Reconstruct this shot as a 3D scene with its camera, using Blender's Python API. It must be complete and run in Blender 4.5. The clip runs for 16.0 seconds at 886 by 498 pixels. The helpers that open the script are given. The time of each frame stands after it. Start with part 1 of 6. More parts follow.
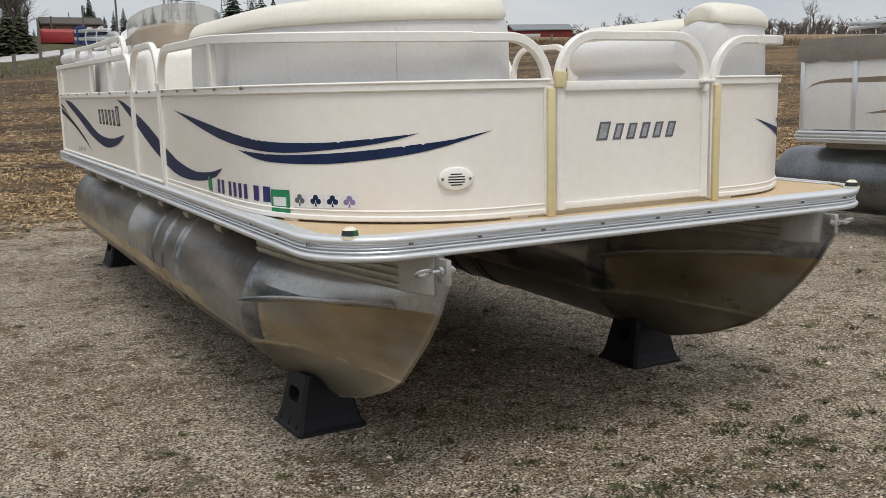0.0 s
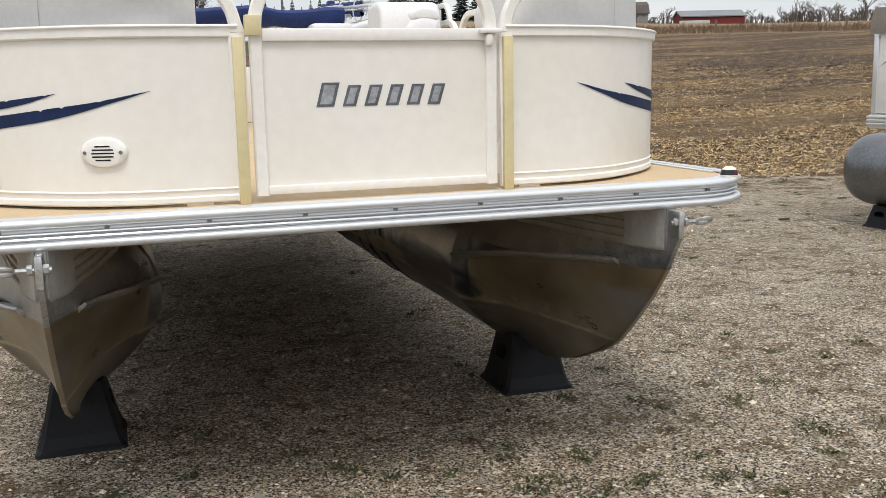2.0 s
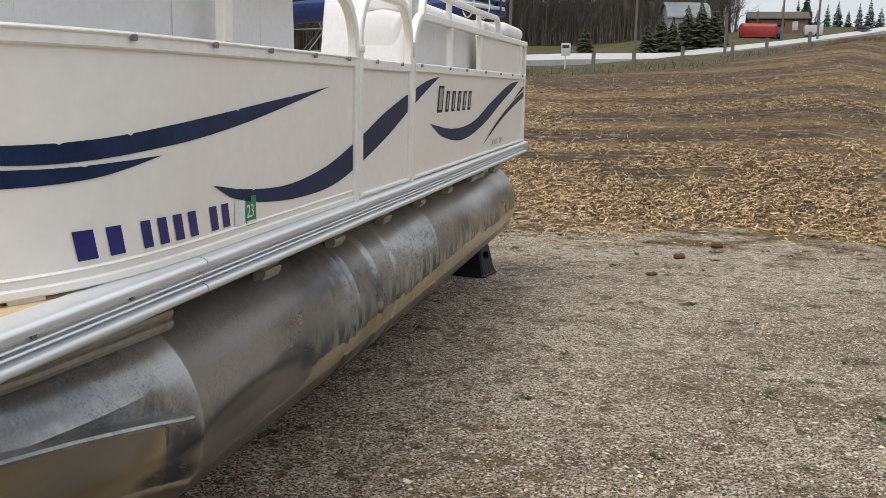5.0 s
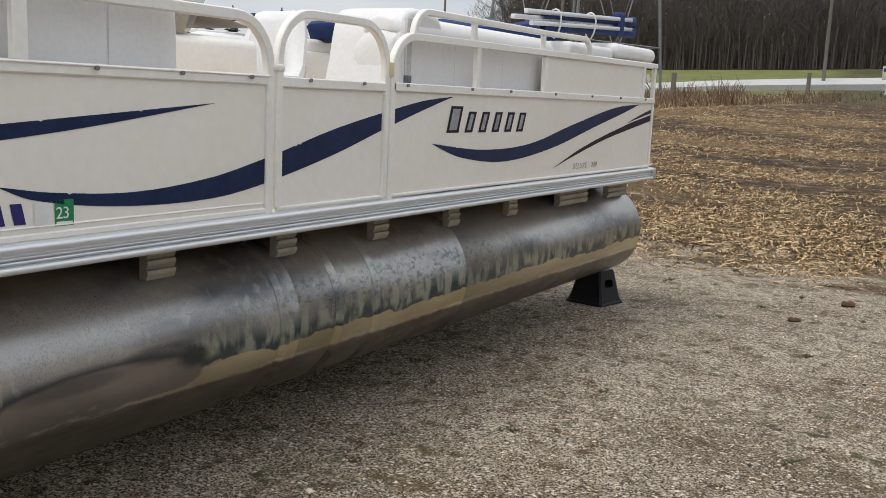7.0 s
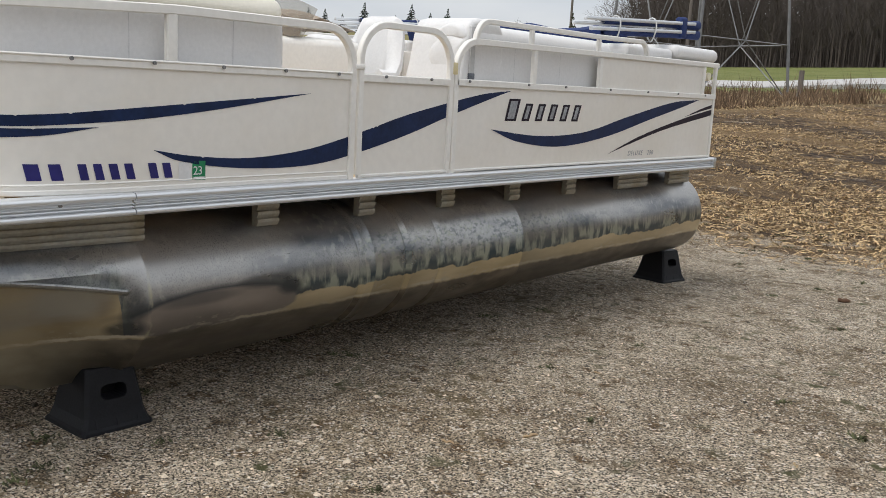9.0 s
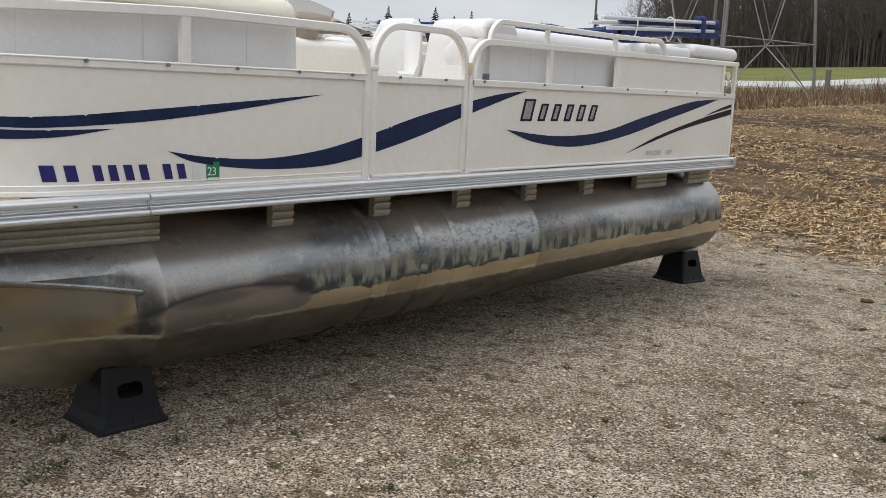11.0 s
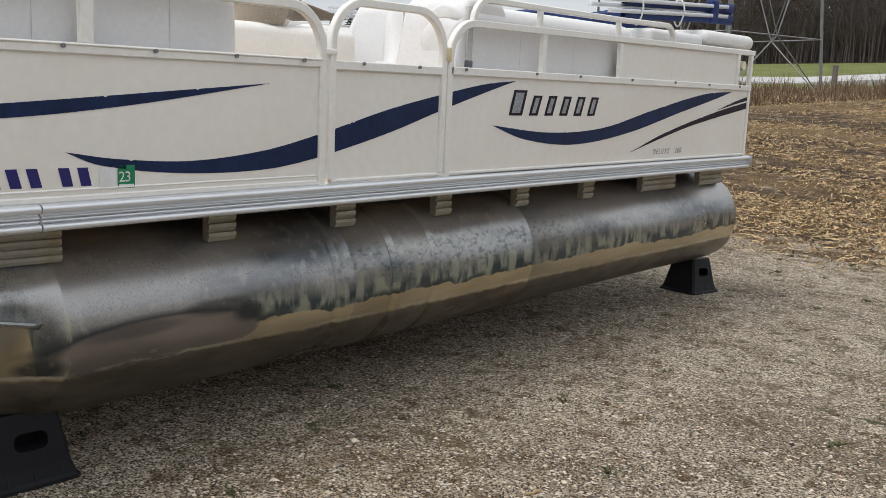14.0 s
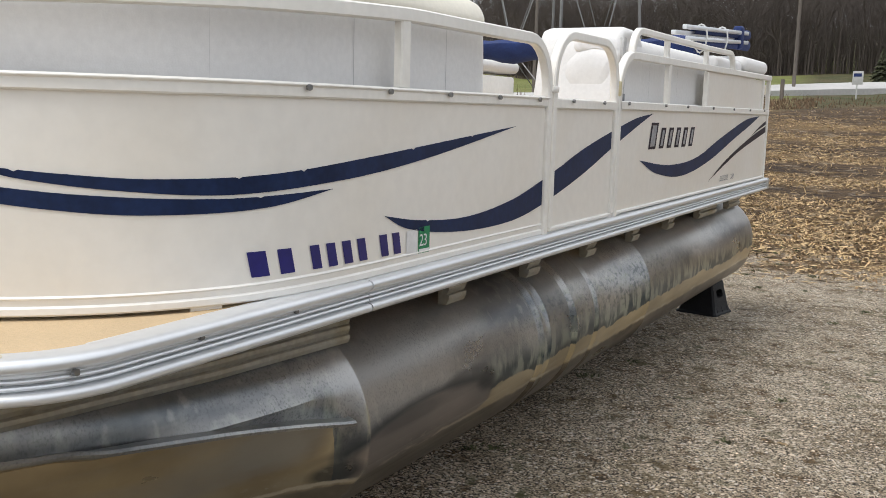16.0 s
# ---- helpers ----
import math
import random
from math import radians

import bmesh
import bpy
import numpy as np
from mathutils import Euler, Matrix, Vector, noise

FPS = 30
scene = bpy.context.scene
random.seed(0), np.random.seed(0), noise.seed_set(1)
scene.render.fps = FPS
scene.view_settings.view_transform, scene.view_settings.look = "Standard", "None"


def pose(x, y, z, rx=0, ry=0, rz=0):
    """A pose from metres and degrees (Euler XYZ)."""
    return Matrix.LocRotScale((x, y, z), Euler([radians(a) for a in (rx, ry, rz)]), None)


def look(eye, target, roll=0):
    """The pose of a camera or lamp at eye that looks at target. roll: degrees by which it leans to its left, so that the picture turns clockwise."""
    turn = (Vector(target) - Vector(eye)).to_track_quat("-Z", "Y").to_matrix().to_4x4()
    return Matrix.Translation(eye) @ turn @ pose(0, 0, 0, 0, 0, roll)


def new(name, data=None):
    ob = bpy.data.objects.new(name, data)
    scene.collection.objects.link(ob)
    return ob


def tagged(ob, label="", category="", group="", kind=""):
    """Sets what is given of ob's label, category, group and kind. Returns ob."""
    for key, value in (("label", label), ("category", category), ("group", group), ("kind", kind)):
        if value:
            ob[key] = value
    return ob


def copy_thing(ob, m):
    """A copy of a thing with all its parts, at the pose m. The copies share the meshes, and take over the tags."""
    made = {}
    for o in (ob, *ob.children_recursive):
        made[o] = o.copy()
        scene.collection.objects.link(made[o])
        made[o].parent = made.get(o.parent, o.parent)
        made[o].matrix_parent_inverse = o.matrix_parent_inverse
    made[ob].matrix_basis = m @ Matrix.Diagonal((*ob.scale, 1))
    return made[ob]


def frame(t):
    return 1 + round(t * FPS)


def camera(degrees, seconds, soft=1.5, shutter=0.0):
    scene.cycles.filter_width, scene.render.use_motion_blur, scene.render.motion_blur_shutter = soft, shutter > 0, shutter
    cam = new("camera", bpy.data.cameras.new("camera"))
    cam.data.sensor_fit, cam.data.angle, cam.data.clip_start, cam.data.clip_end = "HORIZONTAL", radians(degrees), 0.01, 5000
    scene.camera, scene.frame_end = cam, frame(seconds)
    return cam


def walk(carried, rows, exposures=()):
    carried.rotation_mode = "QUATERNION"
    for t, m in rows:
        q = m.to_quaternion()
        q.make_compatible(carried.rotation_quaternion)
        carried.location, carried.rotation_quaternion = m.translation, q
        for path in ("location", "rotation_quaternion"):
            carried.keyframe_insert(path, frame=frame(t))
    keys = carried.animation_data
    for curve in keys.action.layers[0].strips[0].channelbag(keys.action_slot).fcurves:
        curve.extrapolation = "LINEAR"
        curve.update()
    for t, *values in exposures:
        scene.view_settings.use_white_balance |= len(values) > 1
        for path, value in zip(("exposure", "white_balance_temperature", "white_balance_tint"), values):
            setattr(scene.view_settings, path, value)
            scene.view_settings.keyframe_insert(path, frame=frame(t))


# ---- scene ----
cam = camera(50.3, 16.0, soft=0.85)
PATH = [
    (0, (-2.283, -2.546, 1.368), (-1.343, -0.809, 1.054), -1.5),
    (0.5, (-2.042, -2.716, 1.29), (-1.194, -0.933, 0.967), -1.5),
    (1, (-1.676, -2.657, 1.219), (-0.909, -0.84, 0.886), -1.5),
    (1.5, (-1.157, -2.549, 1.217), (-0.442, -0.71, 0.888), -1.6),
    (2, (-0.681, -2.427, 1.239), (-0.056, -0.556, 0.911), -1.3),
    (2.5, (-0.179, -2.225, 1.279), (0.32, -0.316, 0.952), -1.0),
    (3, (0.386, -1.949, 1.285), (0.752, -0.009, 0.965), -0.9),
    (3.5, (0.86, -1.611, 1.313), (1.023, 0.357, 0.994), -0.5),
    (4, (1.392, -1.324, 1.31), (1.358, 0.65, 0.993), 0.2),
    (4.5, (1.839, -1.034, 1.319), (1.6, 0.926, 0.999), 0.8),
    (7, (3.438, -0.25, 1.381), (2.412, 1.44, 1.078), 2.9),
    (7.5, (3.731, -0.407, 1.401), (2.621, 1.228, 1.094), 3.1),
    (8, (3.992, -0.507, 1.389), (2.804, 1.072, 1.075), 3.3),
    (8.5, (4.165, -0.713, 1.373), (2.939, 0.836, 1.057), 3.5),
    (9, (4.217, -0.812, 1.382), (2.98, 0.726, 1.057), 3.4),
    (11.5, (4.26, -0.764, 1.372), (2.974, 0.733, 1.047), 3.0),
    (12, (4.224, -0.696, 1.372), (2.932, 0.795, 1.041), 3.1),
    (12.5, (4.052, -0.653, 1.35), (2.757, 0.835, 1.019), 3.2),
    (13, (3.886, -0.641, 1.354), (2.591, 0.848, 1.026), 2.9),
    (13.5, (3.899, -0.44, 1.346), (2.609, 1.051, 1.014), 2.6),
    (14, (3.917, -0.203, 1.347), (2.635, 1.296, 1.02), 2.8),
    (14.5, (3.674, -0.325, 1.331), (2.401, 1.185, 1.014), 3.2),
    (15, (3.337, -0.441, 1.305), (2.104, 1.103, 0.991), 3.1),
    (15.5, (2.861, -0.563, 1.345), (1.737, 1.064, 1.048), 2.6),
    (16, (2.521, -0.809, 1.369), (1.555, 0.921, 1.093), 1.8),
]
walk(cam, [(t, look(eye, target, roll)) for t, eye, target, roll in PATH],
     ((0.0, -0.32), (0.8, -0.29), (1.5, -0.15), (2.1, 0.02), (2.6, 0.02), (3.2, -0.06), (4.5, -0.03), (7.0, -0.13), (13.5, -0.12), (15.0, -0.02), (16.0, 0.03)))


# ---- world, sun ----
world = bpy.data.worlds.new("overcast_sky")
scene.world = world
world.use_nodes = True
wn, wl = world.node_tree.nodes, world.node_tree.links
wn.clear()
w_out = wn.new("ShaderNodeOutputWorld")
w_bg = wn.new("ShaderNodeBackground")
w_bg.inputs["Strength"].default_value = 0.115
w_sky = wn.new("ShaderNodeTexSky")
w_sky.sky_type = "NISHITA"
w_sky.sun_disc = False
w_sky.sun_elevation = radians(63)
w_sky.sun_rotation = radians(197)
w_co = wn.new("ShaderNodeTexCoord")
w_map = wn.new("ShaderNodeMapping")
w_map.inputs["Scale"].default_value = (1.0, 1.0, 3.5)
w_noise = wn.new("ShaderNodeTexNoise")
w_noise.inputs["Scale"].default_value = 2.2
w_noise.inputs["Detail"].default_value = 6
w_ramp = wn.new("ShaderNodeValToRGB")
w_ramp.color_ramp.elements[0].position = 0.3
w_ramp.color_ramp.elements[0].color = (6.4, 6.9, 7.7, 1)
w_ramp.color_ramp.elements[1].position = 0.66
w_ramp.color_ramp.elements[1].color = (9.6, 9.6, 9.6, 1)
w_mix = wn.new("ShaderNodeMixRGB")
w_mix.inputs["Fac"].default_value = 0.86
wl.new(w_co.outputs["Generated"], w_map.inputs["Vector"])
wl.new(w_map.outputs["Vector"], w_noise.inputs["Vector"])
wl.new(w_noise.outputs["Fac"], w_ramp.inputs["Fac"])
wl.new(w_sky.outputs["Color"], w_mix.inputs["Color1"])
wl.new(w_ramp.outputs["Color"], w_mix.inputs["Color2"])
w_sep = wn.new("ShaderNodeSeparateXYZ")
w_high = wn.new("ShaderNodeMapRange")
w_high.inputs["From Min"].default_value, w_high.inputs["From Max"].default_value = 0.05, 1.0
w_high.inputs["To Min"].default_value, w_high.inputs["To Max"].default_value = 0.84, 1.4
w_over = wn.new("ShaderNodeMixRGB")
w_over.blend_type = "MULTIPLY"
w_over.inputs["Fac"].default_value = 1.0
wl.new(w_co.outputs["Generated"], w_sep.inputs["Vector"])
wl.new(w_sep.outputs["Z"], w_high.inputs["Value"])
wl.new(w_mix.outputs["Color"], w_over.inputs["Color1"])
wl.new(w_high.outputs["Result"], w_over.inputs["Color2"])
wl.new(w_over.outputs["Color"], w_bg.inputs["Color"])
wl.new(w_bg.outputs["Background"], w_out.inputs["Surface"])

sun_data = bpy.data.lights.new("sun", "SUN")
sun_data.energy = 1.85
sun_data.angle = radians(20)
sun_data.color = (1.0, 0.96, 0.9)
sun = new("sun", sun_data)
sun.matrix_world = look((0, 0, 30), (1.4, 4.6, 30 - 9.5))


# ---- materials ----
def mat(name, base, rough=0.6, metal=0.0, var=0.12, scale=6.0, fine=60.0, bump=0.0, bscale=80.0, second=None, amount=0.35,
        stretch=(1, 1, 1), spec=0.5, island=0.0):
    """A surface with coarse and fine variation, and optional relief and a second colour in patches."""
    m = bpy.data.materials.new(name)
    m.use_nodes = True
    n, l = m.node_tree.nodes, m.node_tree.links
    p = n["Principled BSDF"]
    co = n.new("ShaderNodeTexCoord")
    mp = n.new("ShaderNodeMapping")
    mp.inputs["Scale"].default_value = stretch
    l.new(co.outputs["Object"], mp.inputs["Vector"])
    coarse = n.new("ShaderNodeTexNoise")
    coarse.inputs["Scale"].default_value = scale
    coarse.inputs["Detail"].default_value = 5
    grain = n.new("ShaderNodeTexNoise")
    grain.inputs["Scale"].default_value = fine
    grain.inputs["Detail"].default_value = 3
    for k in (coarse, grain):
        l.new(mp.outputs["Vector"], k.inputs["Vector"])
    mixf = n.new("ShaderNodeMath")
    mixf.operation = "ADD"
    l.new(coarse.outputs["Fac"], mixf.inputs[0])
    l.new(grain.outputs["Fac"], mixf.inputs[1])
    rng = n.new("ShaderNodeMapRange")
    rng.inputs["From Min"].default_value = 0.7
    rng.inputs["From Max"].default_value = 1.3
    rng.inputs["To Min"].default_value = 1 - var
    rng.inputs["To Max"].default_value = 1 + var
    l.new(mixf.outputs[0], rng.inputs["Value"])
    col = n.new("ShaderNodeMixRGB")
    col.inputs["Color1"].default_value = (*base, 1)
    col.inputs["Color2"].default_value = (*(second or base), 1)
    if second:
        pr = n.new("ShaderNodeMapRange")
        pr.inputs["From Min"].default_value = 0.62 - amount
        pr.inputs["From Max"].default_value = 0.88 - amount
        l.new(coarse.outputs["Fac"], pr.inputs["Value"])
        l.new(pr.outputs["Result"], col.inputs["Fac"])
    else:
        col.inputs["Fac"].default_value = 0
    mul = n.new("ShaderNodeMixRGB")
    mul.blend_type = "MULTIPLY"
    mul.inputs["Fac"].default_value = 1
    l.new(col.outputs["Color"], mul.inputs["Color1"])
    l.new(rng.outputs["Result"], mul.inputs["Color2"])
    last = mul.outputs["Color"]
    if island:
        geo = n.new("ShaderNodeNewGeometry")
        ir = n.new("ShaderNodeMapRange")
        ir.inputs["To Min"].default_value = 1 - island
        ir.inputs["To Max"].default_value = 1 + island
        l.new(geo.outputs["Random Per Island"], ir.inputs["Value"])
        im = n.new("ShaderNodeMixRGB")
        im.blend_type = "MULTIPLY"
        im.inputs["Fac"].default_value = 1
        l.new(last, im.inputs["Color1"])
        l.new(ir.outputs["Result"], im.inputs["Color2"])
        last = im.outputs["Color"]
    l.new(last, p.inputs["Base Color"])
    p.inputs["Roughness"].default_value = rough
    p.inputs["Metallic"].default_value = metal
    p.inputs["Specular IOR Level"].default_value = spec
    if bump:
        bn = n.new("ShaderNodeTexNoise")
        bn.inputs["Scale"].default_value = bscale
        bn.inputs["Detail"].default_value = 4
        l.new(mp.outputs["Vector"], bn.inputs["Vector"])
        b = n.new("ShaderNodeBump")
        b.inputs["Strength"].default_value = bump
        b.inputs["Distance"].default_value = 0.02
        l.new(bn.outputs["Fac"], b.inputs["Height"])
        l.new(b.outputs["Normal"], p.inputs["Normal"])
    return m


M_SKIN = mat("cream_fence_skin", (0.83, 0.80, 0.745), 0.3, 0, 0.035, 2.0, 25, second=(0.775, 0.735, 0.665), amount=0.22)
M_TRIM = mat("white_fence_trim", (0.83, 0.81, 0.765), 0.35, 0, 0.05, 4, 40)
M_YELLOW = mat("yellowed_post", (0.66, 0.57, 0.33), 0.4, 0, 0.06, 5, 40)
M_VINYL = mat("pale_grey_vinyl", (0.72, 0.715, 0.71), 0.5, 0, 0.05, 3, 60, bump=0.05, bscale=250)
M_VINYL_TOP = mat("cream_vinyl", (0.76, 0.72, 0.62), 0.45, 0, 0.05, 3, 60, bump=0.05, bscale=250)
M_TAN = mat("tan_hood", (0.36, 0.29, 0.22), 0.6, 0, 0.08, 5, 60)
M_NAVY = mat("navy_decal", (0.006, 0.016, 0.058), 0.5, 0, 0.25, 8, 60, second=(0.008, 0.020, 0.068), spec=0.25)
M_BLACK = mat("near_black_decal", (0.018, 0.012, 0.022), 0.5, 0, 0.2, 8, 60, spec=0.2)
M_GREY = mat("dark_grey_decal", (0.10, 0.11, 0.13), 0.35, 0, 0.3, 20, 80)
M_BLUE = mat("blue_decal", (0.02, 0.018, 0.14), 0.35, 0, 0.15, 8, 60)
M_WHITE = mat("white_sticker", (0.74, 0.74, 0.74), 0.4, 0, 0.06, 20, 80)
M_GREEN = mat("green_sticker", (0.01, 0.22, 0.09), 0.4, 0, 0.15, 20, 80)
M_LILAC = mat("lilac_decal", (0.25, 0.18, 0.36), 0.4, 0, 0.1, 20, 80)
M_CARPET = mat("beige_deck_covering", (0.57, 0.43, 0.265), 0.85, 0, 0.1, 5, 180, bump=0.25, bscale=400)
M_RAIL = mat("brushed_aluminium_rub_rail", (0.74, 0.76, 0.78), 0.3, 0.55, 0.03, 3, 50)
M_STEEL = mat("galvanised_steel", (0.55, 0.56, 0.56), 0.35, 0.9, 0.2, 20, 90)
M_LATTICE = mat("dull_tower_steel", (0.20, 0.205, 0.21), 0.6, 0.3, 0.2, 3, 30)
M_SCREW = mat("screw_steel", (0.25, 0.25, 0.25), 0.4, 0.9, 0.1)
M_BRACKET = mat("weathered_aluminium", (0.40, 0.39, 0.35), 0.5, 0.55, 0.15, 8, 60, second=(0.3, 0.27, 0.2), amount=0.2)
M_RISER = mat("pale_riser_aluminium", (0.37, 0.362, 0.34), 0.5, 0.45, 0.12, 9, 70)
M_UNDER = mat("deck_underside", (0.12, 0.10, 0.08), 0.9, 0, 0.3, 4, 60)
M_BLOCK = mat("black_plastic", (0.007, 0.0075, 0.010), 0.6, 0, 0.3, 9, 90, bump=0.08, bscale=120, spec=0.28)
M_HOLE = mat("dark_hollow", (0.006, 0.006, 0.006), 0.9)
M_LAMP_W = mat("cream_lamp_plastic", (0.78, 0.72, 0.56), 0.35)
M_LAMP_R = mat("red_lens", (0.075, 0.008, 0.018), 0.15)
M_LAMP_D = mat("dark_lens", (0.012, 0.02, 0.02), 0.15)
M_LAMP_G = mat("green_lens", (0.008, 0.08, 0.04), 0.15)
M_CANVAS = mat("blue_canvas", (0.010, 0.028, 0.12), 0.8, 0, 0.25, 10, 120, bump=0.3, bscale=40)
M_CORD = mat("white_cord", (0.7, 0.7, 0.68), 0.7)
M_COVER = mat("grey_brown_canvas", (0.19, 0.165, 0.14), 0.85, 0, 0.2, 5, 120, bump=0.3, bscale=30)
M_SEAM = mat("vinyl_seam", (0.50, 0.50, 0.50), 0.6)
M_MARK = mat("mid_grey_decal", (0.30, 0.31, 0.33), 0.35, 0, 0.3, 20, 80)
M_TANSTRIPE = mat("tan_stripe", (0.25, 0.20, 0.14), 0.4)


def pontoon_material(name, dirty=True):
    """Weathered aluminium with a drip-edged water line, a tan band below it, and a bottom painted dark for underside
    shade and algae.
    """
    m = bpy.data.materials.new(name)
    m.use_nodes = True
    n, l = m.node_tree.nodes, m.node_tree.links
    p = n["Principled BSDF"]
    co = n.new("ShaderNodeTexCoord")
    sep = n.new("ShaderNodeSeparateXYZ")
    l.new(co.outputs["Object"], sep.inputs["Vector"])

    def noise_of(scale, stretch, detail=5):
        mp = n.new("ShaderNodeMapping")
        mp.inputs["Scale"].default_value = stretch
        t = n.new("ShaderNodeTexNoise")
        t.inputs["Scale"].default_value = scale
        t.inputs["Detail"].default_value = detail
        l.new(co.outputs["Object"], mp.inputs["Vector"])
        l.new(mp.outputs["Vector"], t.inputs["Vector"])
        return t.outputs["Fac"]

    def math_node(op, a, b):
        k = n.new("ShaderNodeMath")
        k.operation = op
        for i, v in enumerate((a, b)):
            if isinstance(v, (int, float)):
                k.inputs[i].default_value = v
            else:
                l.new(v, k.inputs[i])
        return k.outputs[0]

    def band(value, lo, hi):
        r = n.new("ShaderNodeMapRange")
        r.inputs["From Min"].default_value, r.inputs["From Max"].default_value = lo, hi
        l.new(value, r.inputs["Value"])
        return r.outputs["Result"]

    def mixc(f, a, b):
        x = n.new("ShaderNodeMixRGB")
        l.new(f, x.inputs["Fac"])
        for k, v in (("Color1", a), ("Color2", b)):
            if isinstance(v, tuple):
                x.inputs[k].default_value = (*v, 1)
            else:
                l.new(v, x.inputs[k])
        return x.outputs["Color"]

    def ramp(v, a, b, c, d):
        r = n.new("ShaderNodeMapRange")
        r.interpolation_type = "SMOOTHSTEP"
        for k, q in (("From Min", a), ("From Max", b), ("To Min", c), ("To Max", d)):
            r.inputs[k].default_value = q
        l.new(v, r.inputs["Value"])
        return r.outputs["Result"]

    x, z, y = sep.outputs["X"], sep.outputs["Z"], sep.outputs["Y"]
    stained = ramp(x, -0.1, 0.1, 0.35, 1.0)
    drip = noise_of(9.0, (1, 1, 0.16), 12)
    slow = noise_of(1.3, (1, 1, 0.6))
    cloud = noise_of(4.5, (1, 0.6, 1), 7)
    grain = noise_of(165, (1, 1, 0.8), 5)

    def blob(cy, cz, ry, rz, wob=0.5):
        u = math_node("DIVIDE", math_node("SUBTRACT", y, cy), ry)
        v = math_node("DIVIDE", math_node("SUBTRACT", z, cz), rz)
        d = math_node("SQRT", math_node("ADD", math_node("MULTIPLY", u, u), math_node("MULTIPLY", v, v)), 0.0)
        return math_node("ADD", d, math_node("MULTIPLY", math_node("SUBTRACT", cloud, 0.5), wob))

    # the water line: along the fin on the nose, low on the wiped patch behind the seam, then a ragged level
    u = math_node("DIVIDE", math_node("SUBTRACT", y, 0.235), 0.9)
    nose = math_node("SUBTRACT", math_node("SUBTRACT", 0.674, math_node("MULTIPLY", u, 0.03)), math_node("MULTIPLY", math_node("MULTIPLY", u, u), 0.085))
    front = ramp(y, 1.09, 1.15, 1.0, 0.0)
    back = ramp(y, 1.72, 1.98, 0.384, 0.452)
    level = math_node("ADD", math_node("MULTIPLY", nose, front), math_node("MULTIPLY", back, math_node("SUBTRACT", 1.0, front)))
    zz = math_node("SUBTRACT", z, level)
    zz = math_node("ADD", zz, math_node("MULTIPLY", math_node("SUBTRACT", drip, 0.5), ramp(y, 1.7, 2.1, 0.03, 0.075)))
    zz = math_node("ADD", zz, math_node("MULTIPLY", math_node("SUBTRACT", slow, 0.5), ramp(y, 1.1, 1.9, 0.02, 0.09)))
    upper = mixc(band(noise_of(2.4, (1, 0.5, 1.8), 9), 0.42, 0.60), (0.43, 0.425, 0.415), (0.13, 0.145, 0.165))
    upper = mixc(math_node("MULTIPLY", band(grain, 0.50, 0.66), math_node("MULTIPLY", band(cloud, 0.36, 0.62), 0.6)), upper, (0.10, 0.107, 0.112))
    upper = mixc(math_node("MULTIPLY", band(noise_of(24, (1, 1, 0.7), 6), 0.56, 0.66), 0.3), upper, (0.58, 0.58, 0.53))
    green = mixc(band(noise_of(16, (1, 1, 0.35), 9), 0.45, 0.56), (0.055, 0.078, 0.092), (0.33, 0.36, 0.31))
    tan = mixc(band(noise_of(6, (1, 0.35, 1.5), 6), 0.36, 0.66), (0.60, 0.51, 0.34), (0.42, 0.35, 0.22))
    rust = mixc(band(cloud, 0.30, 0.70), (0.44, 0.36, 0.22), (0.21, 0.165, 0.105))
    rust = mixc(math_node("MULTIPLY", band(noise_of(1.9, (1, 0.7, 2.5), 5), 0.42, 0.60), 0.75), rust, (0.34, 0.345, 0.33))
    rust = mixc(math_node("MULTIPLY", ramp(z, 0.47, 0.40, 0.0, 1.0), band(noise_of(9, (1, 0.4, 1), 5), 0.35, 0.6)), rust, (0.42, 0.36, 0.25))
    tan = mixc(ramp(y, 1.05, 1.15, 0.0, 1.0), rust, tan)
    # tube bottom: the shade of the underside and algae, put into one dark colour
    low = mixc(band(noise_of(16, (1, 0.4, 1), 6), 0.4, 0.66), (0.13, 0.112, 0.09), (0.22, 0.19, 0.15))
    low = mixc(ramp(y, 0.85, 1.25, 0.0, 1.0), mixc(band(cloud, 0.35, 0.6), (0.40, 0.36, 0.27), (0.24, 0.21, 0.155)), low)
    edge = mixc(band(noise_of(7, (1, 1, 0.3), 4), 0.45, 0.55), (0.07, 0.085, 0.09), green)
    edge = mixc(math_node("MULTIPLY", stained, ramp(y, 1.0, 1.3, 0.15, 1.0)), upper, edge)
    sheen = mixc(math_node("MULTIPLY", stained, ramp(y, 0.9, 1.25, 0.15, 1.0)), upper, green)
    c = mixc(band(zz, -0.004, 0.002), tan, edge)
    c = mixc(band(zz, 0.008, 0.03), c, sheen)
    c = mixc(band(zz, 0.04, 0.13), c, upper)
    # green mottling, a wiped patch and dark smears round the seam
    mott = math_node("MULTIPLY", band(blob(3.3, 0.60, 1.5, 0.10, 1.2), 1.0, 0.55), band(noise_of(60, (1, 0.5, 0.8), 9), 0.46, 0.60))
    c = mixc(math_node("MULTIPLY", mott, math_node("MULTIPLY", stained, 0.6)), c, mixc(band(noise_of(34, (1, 0.7, 0.8), 9), 0.46, 0.56), (0.07, 0.095, 0.10), (0.33, 0.35, 0.27)))
    wipe = math_node("MULTIPLY", band(blob(1.55, 0.435, 0.42, 0.095, 0.30), 1.0, 0.94), stained)
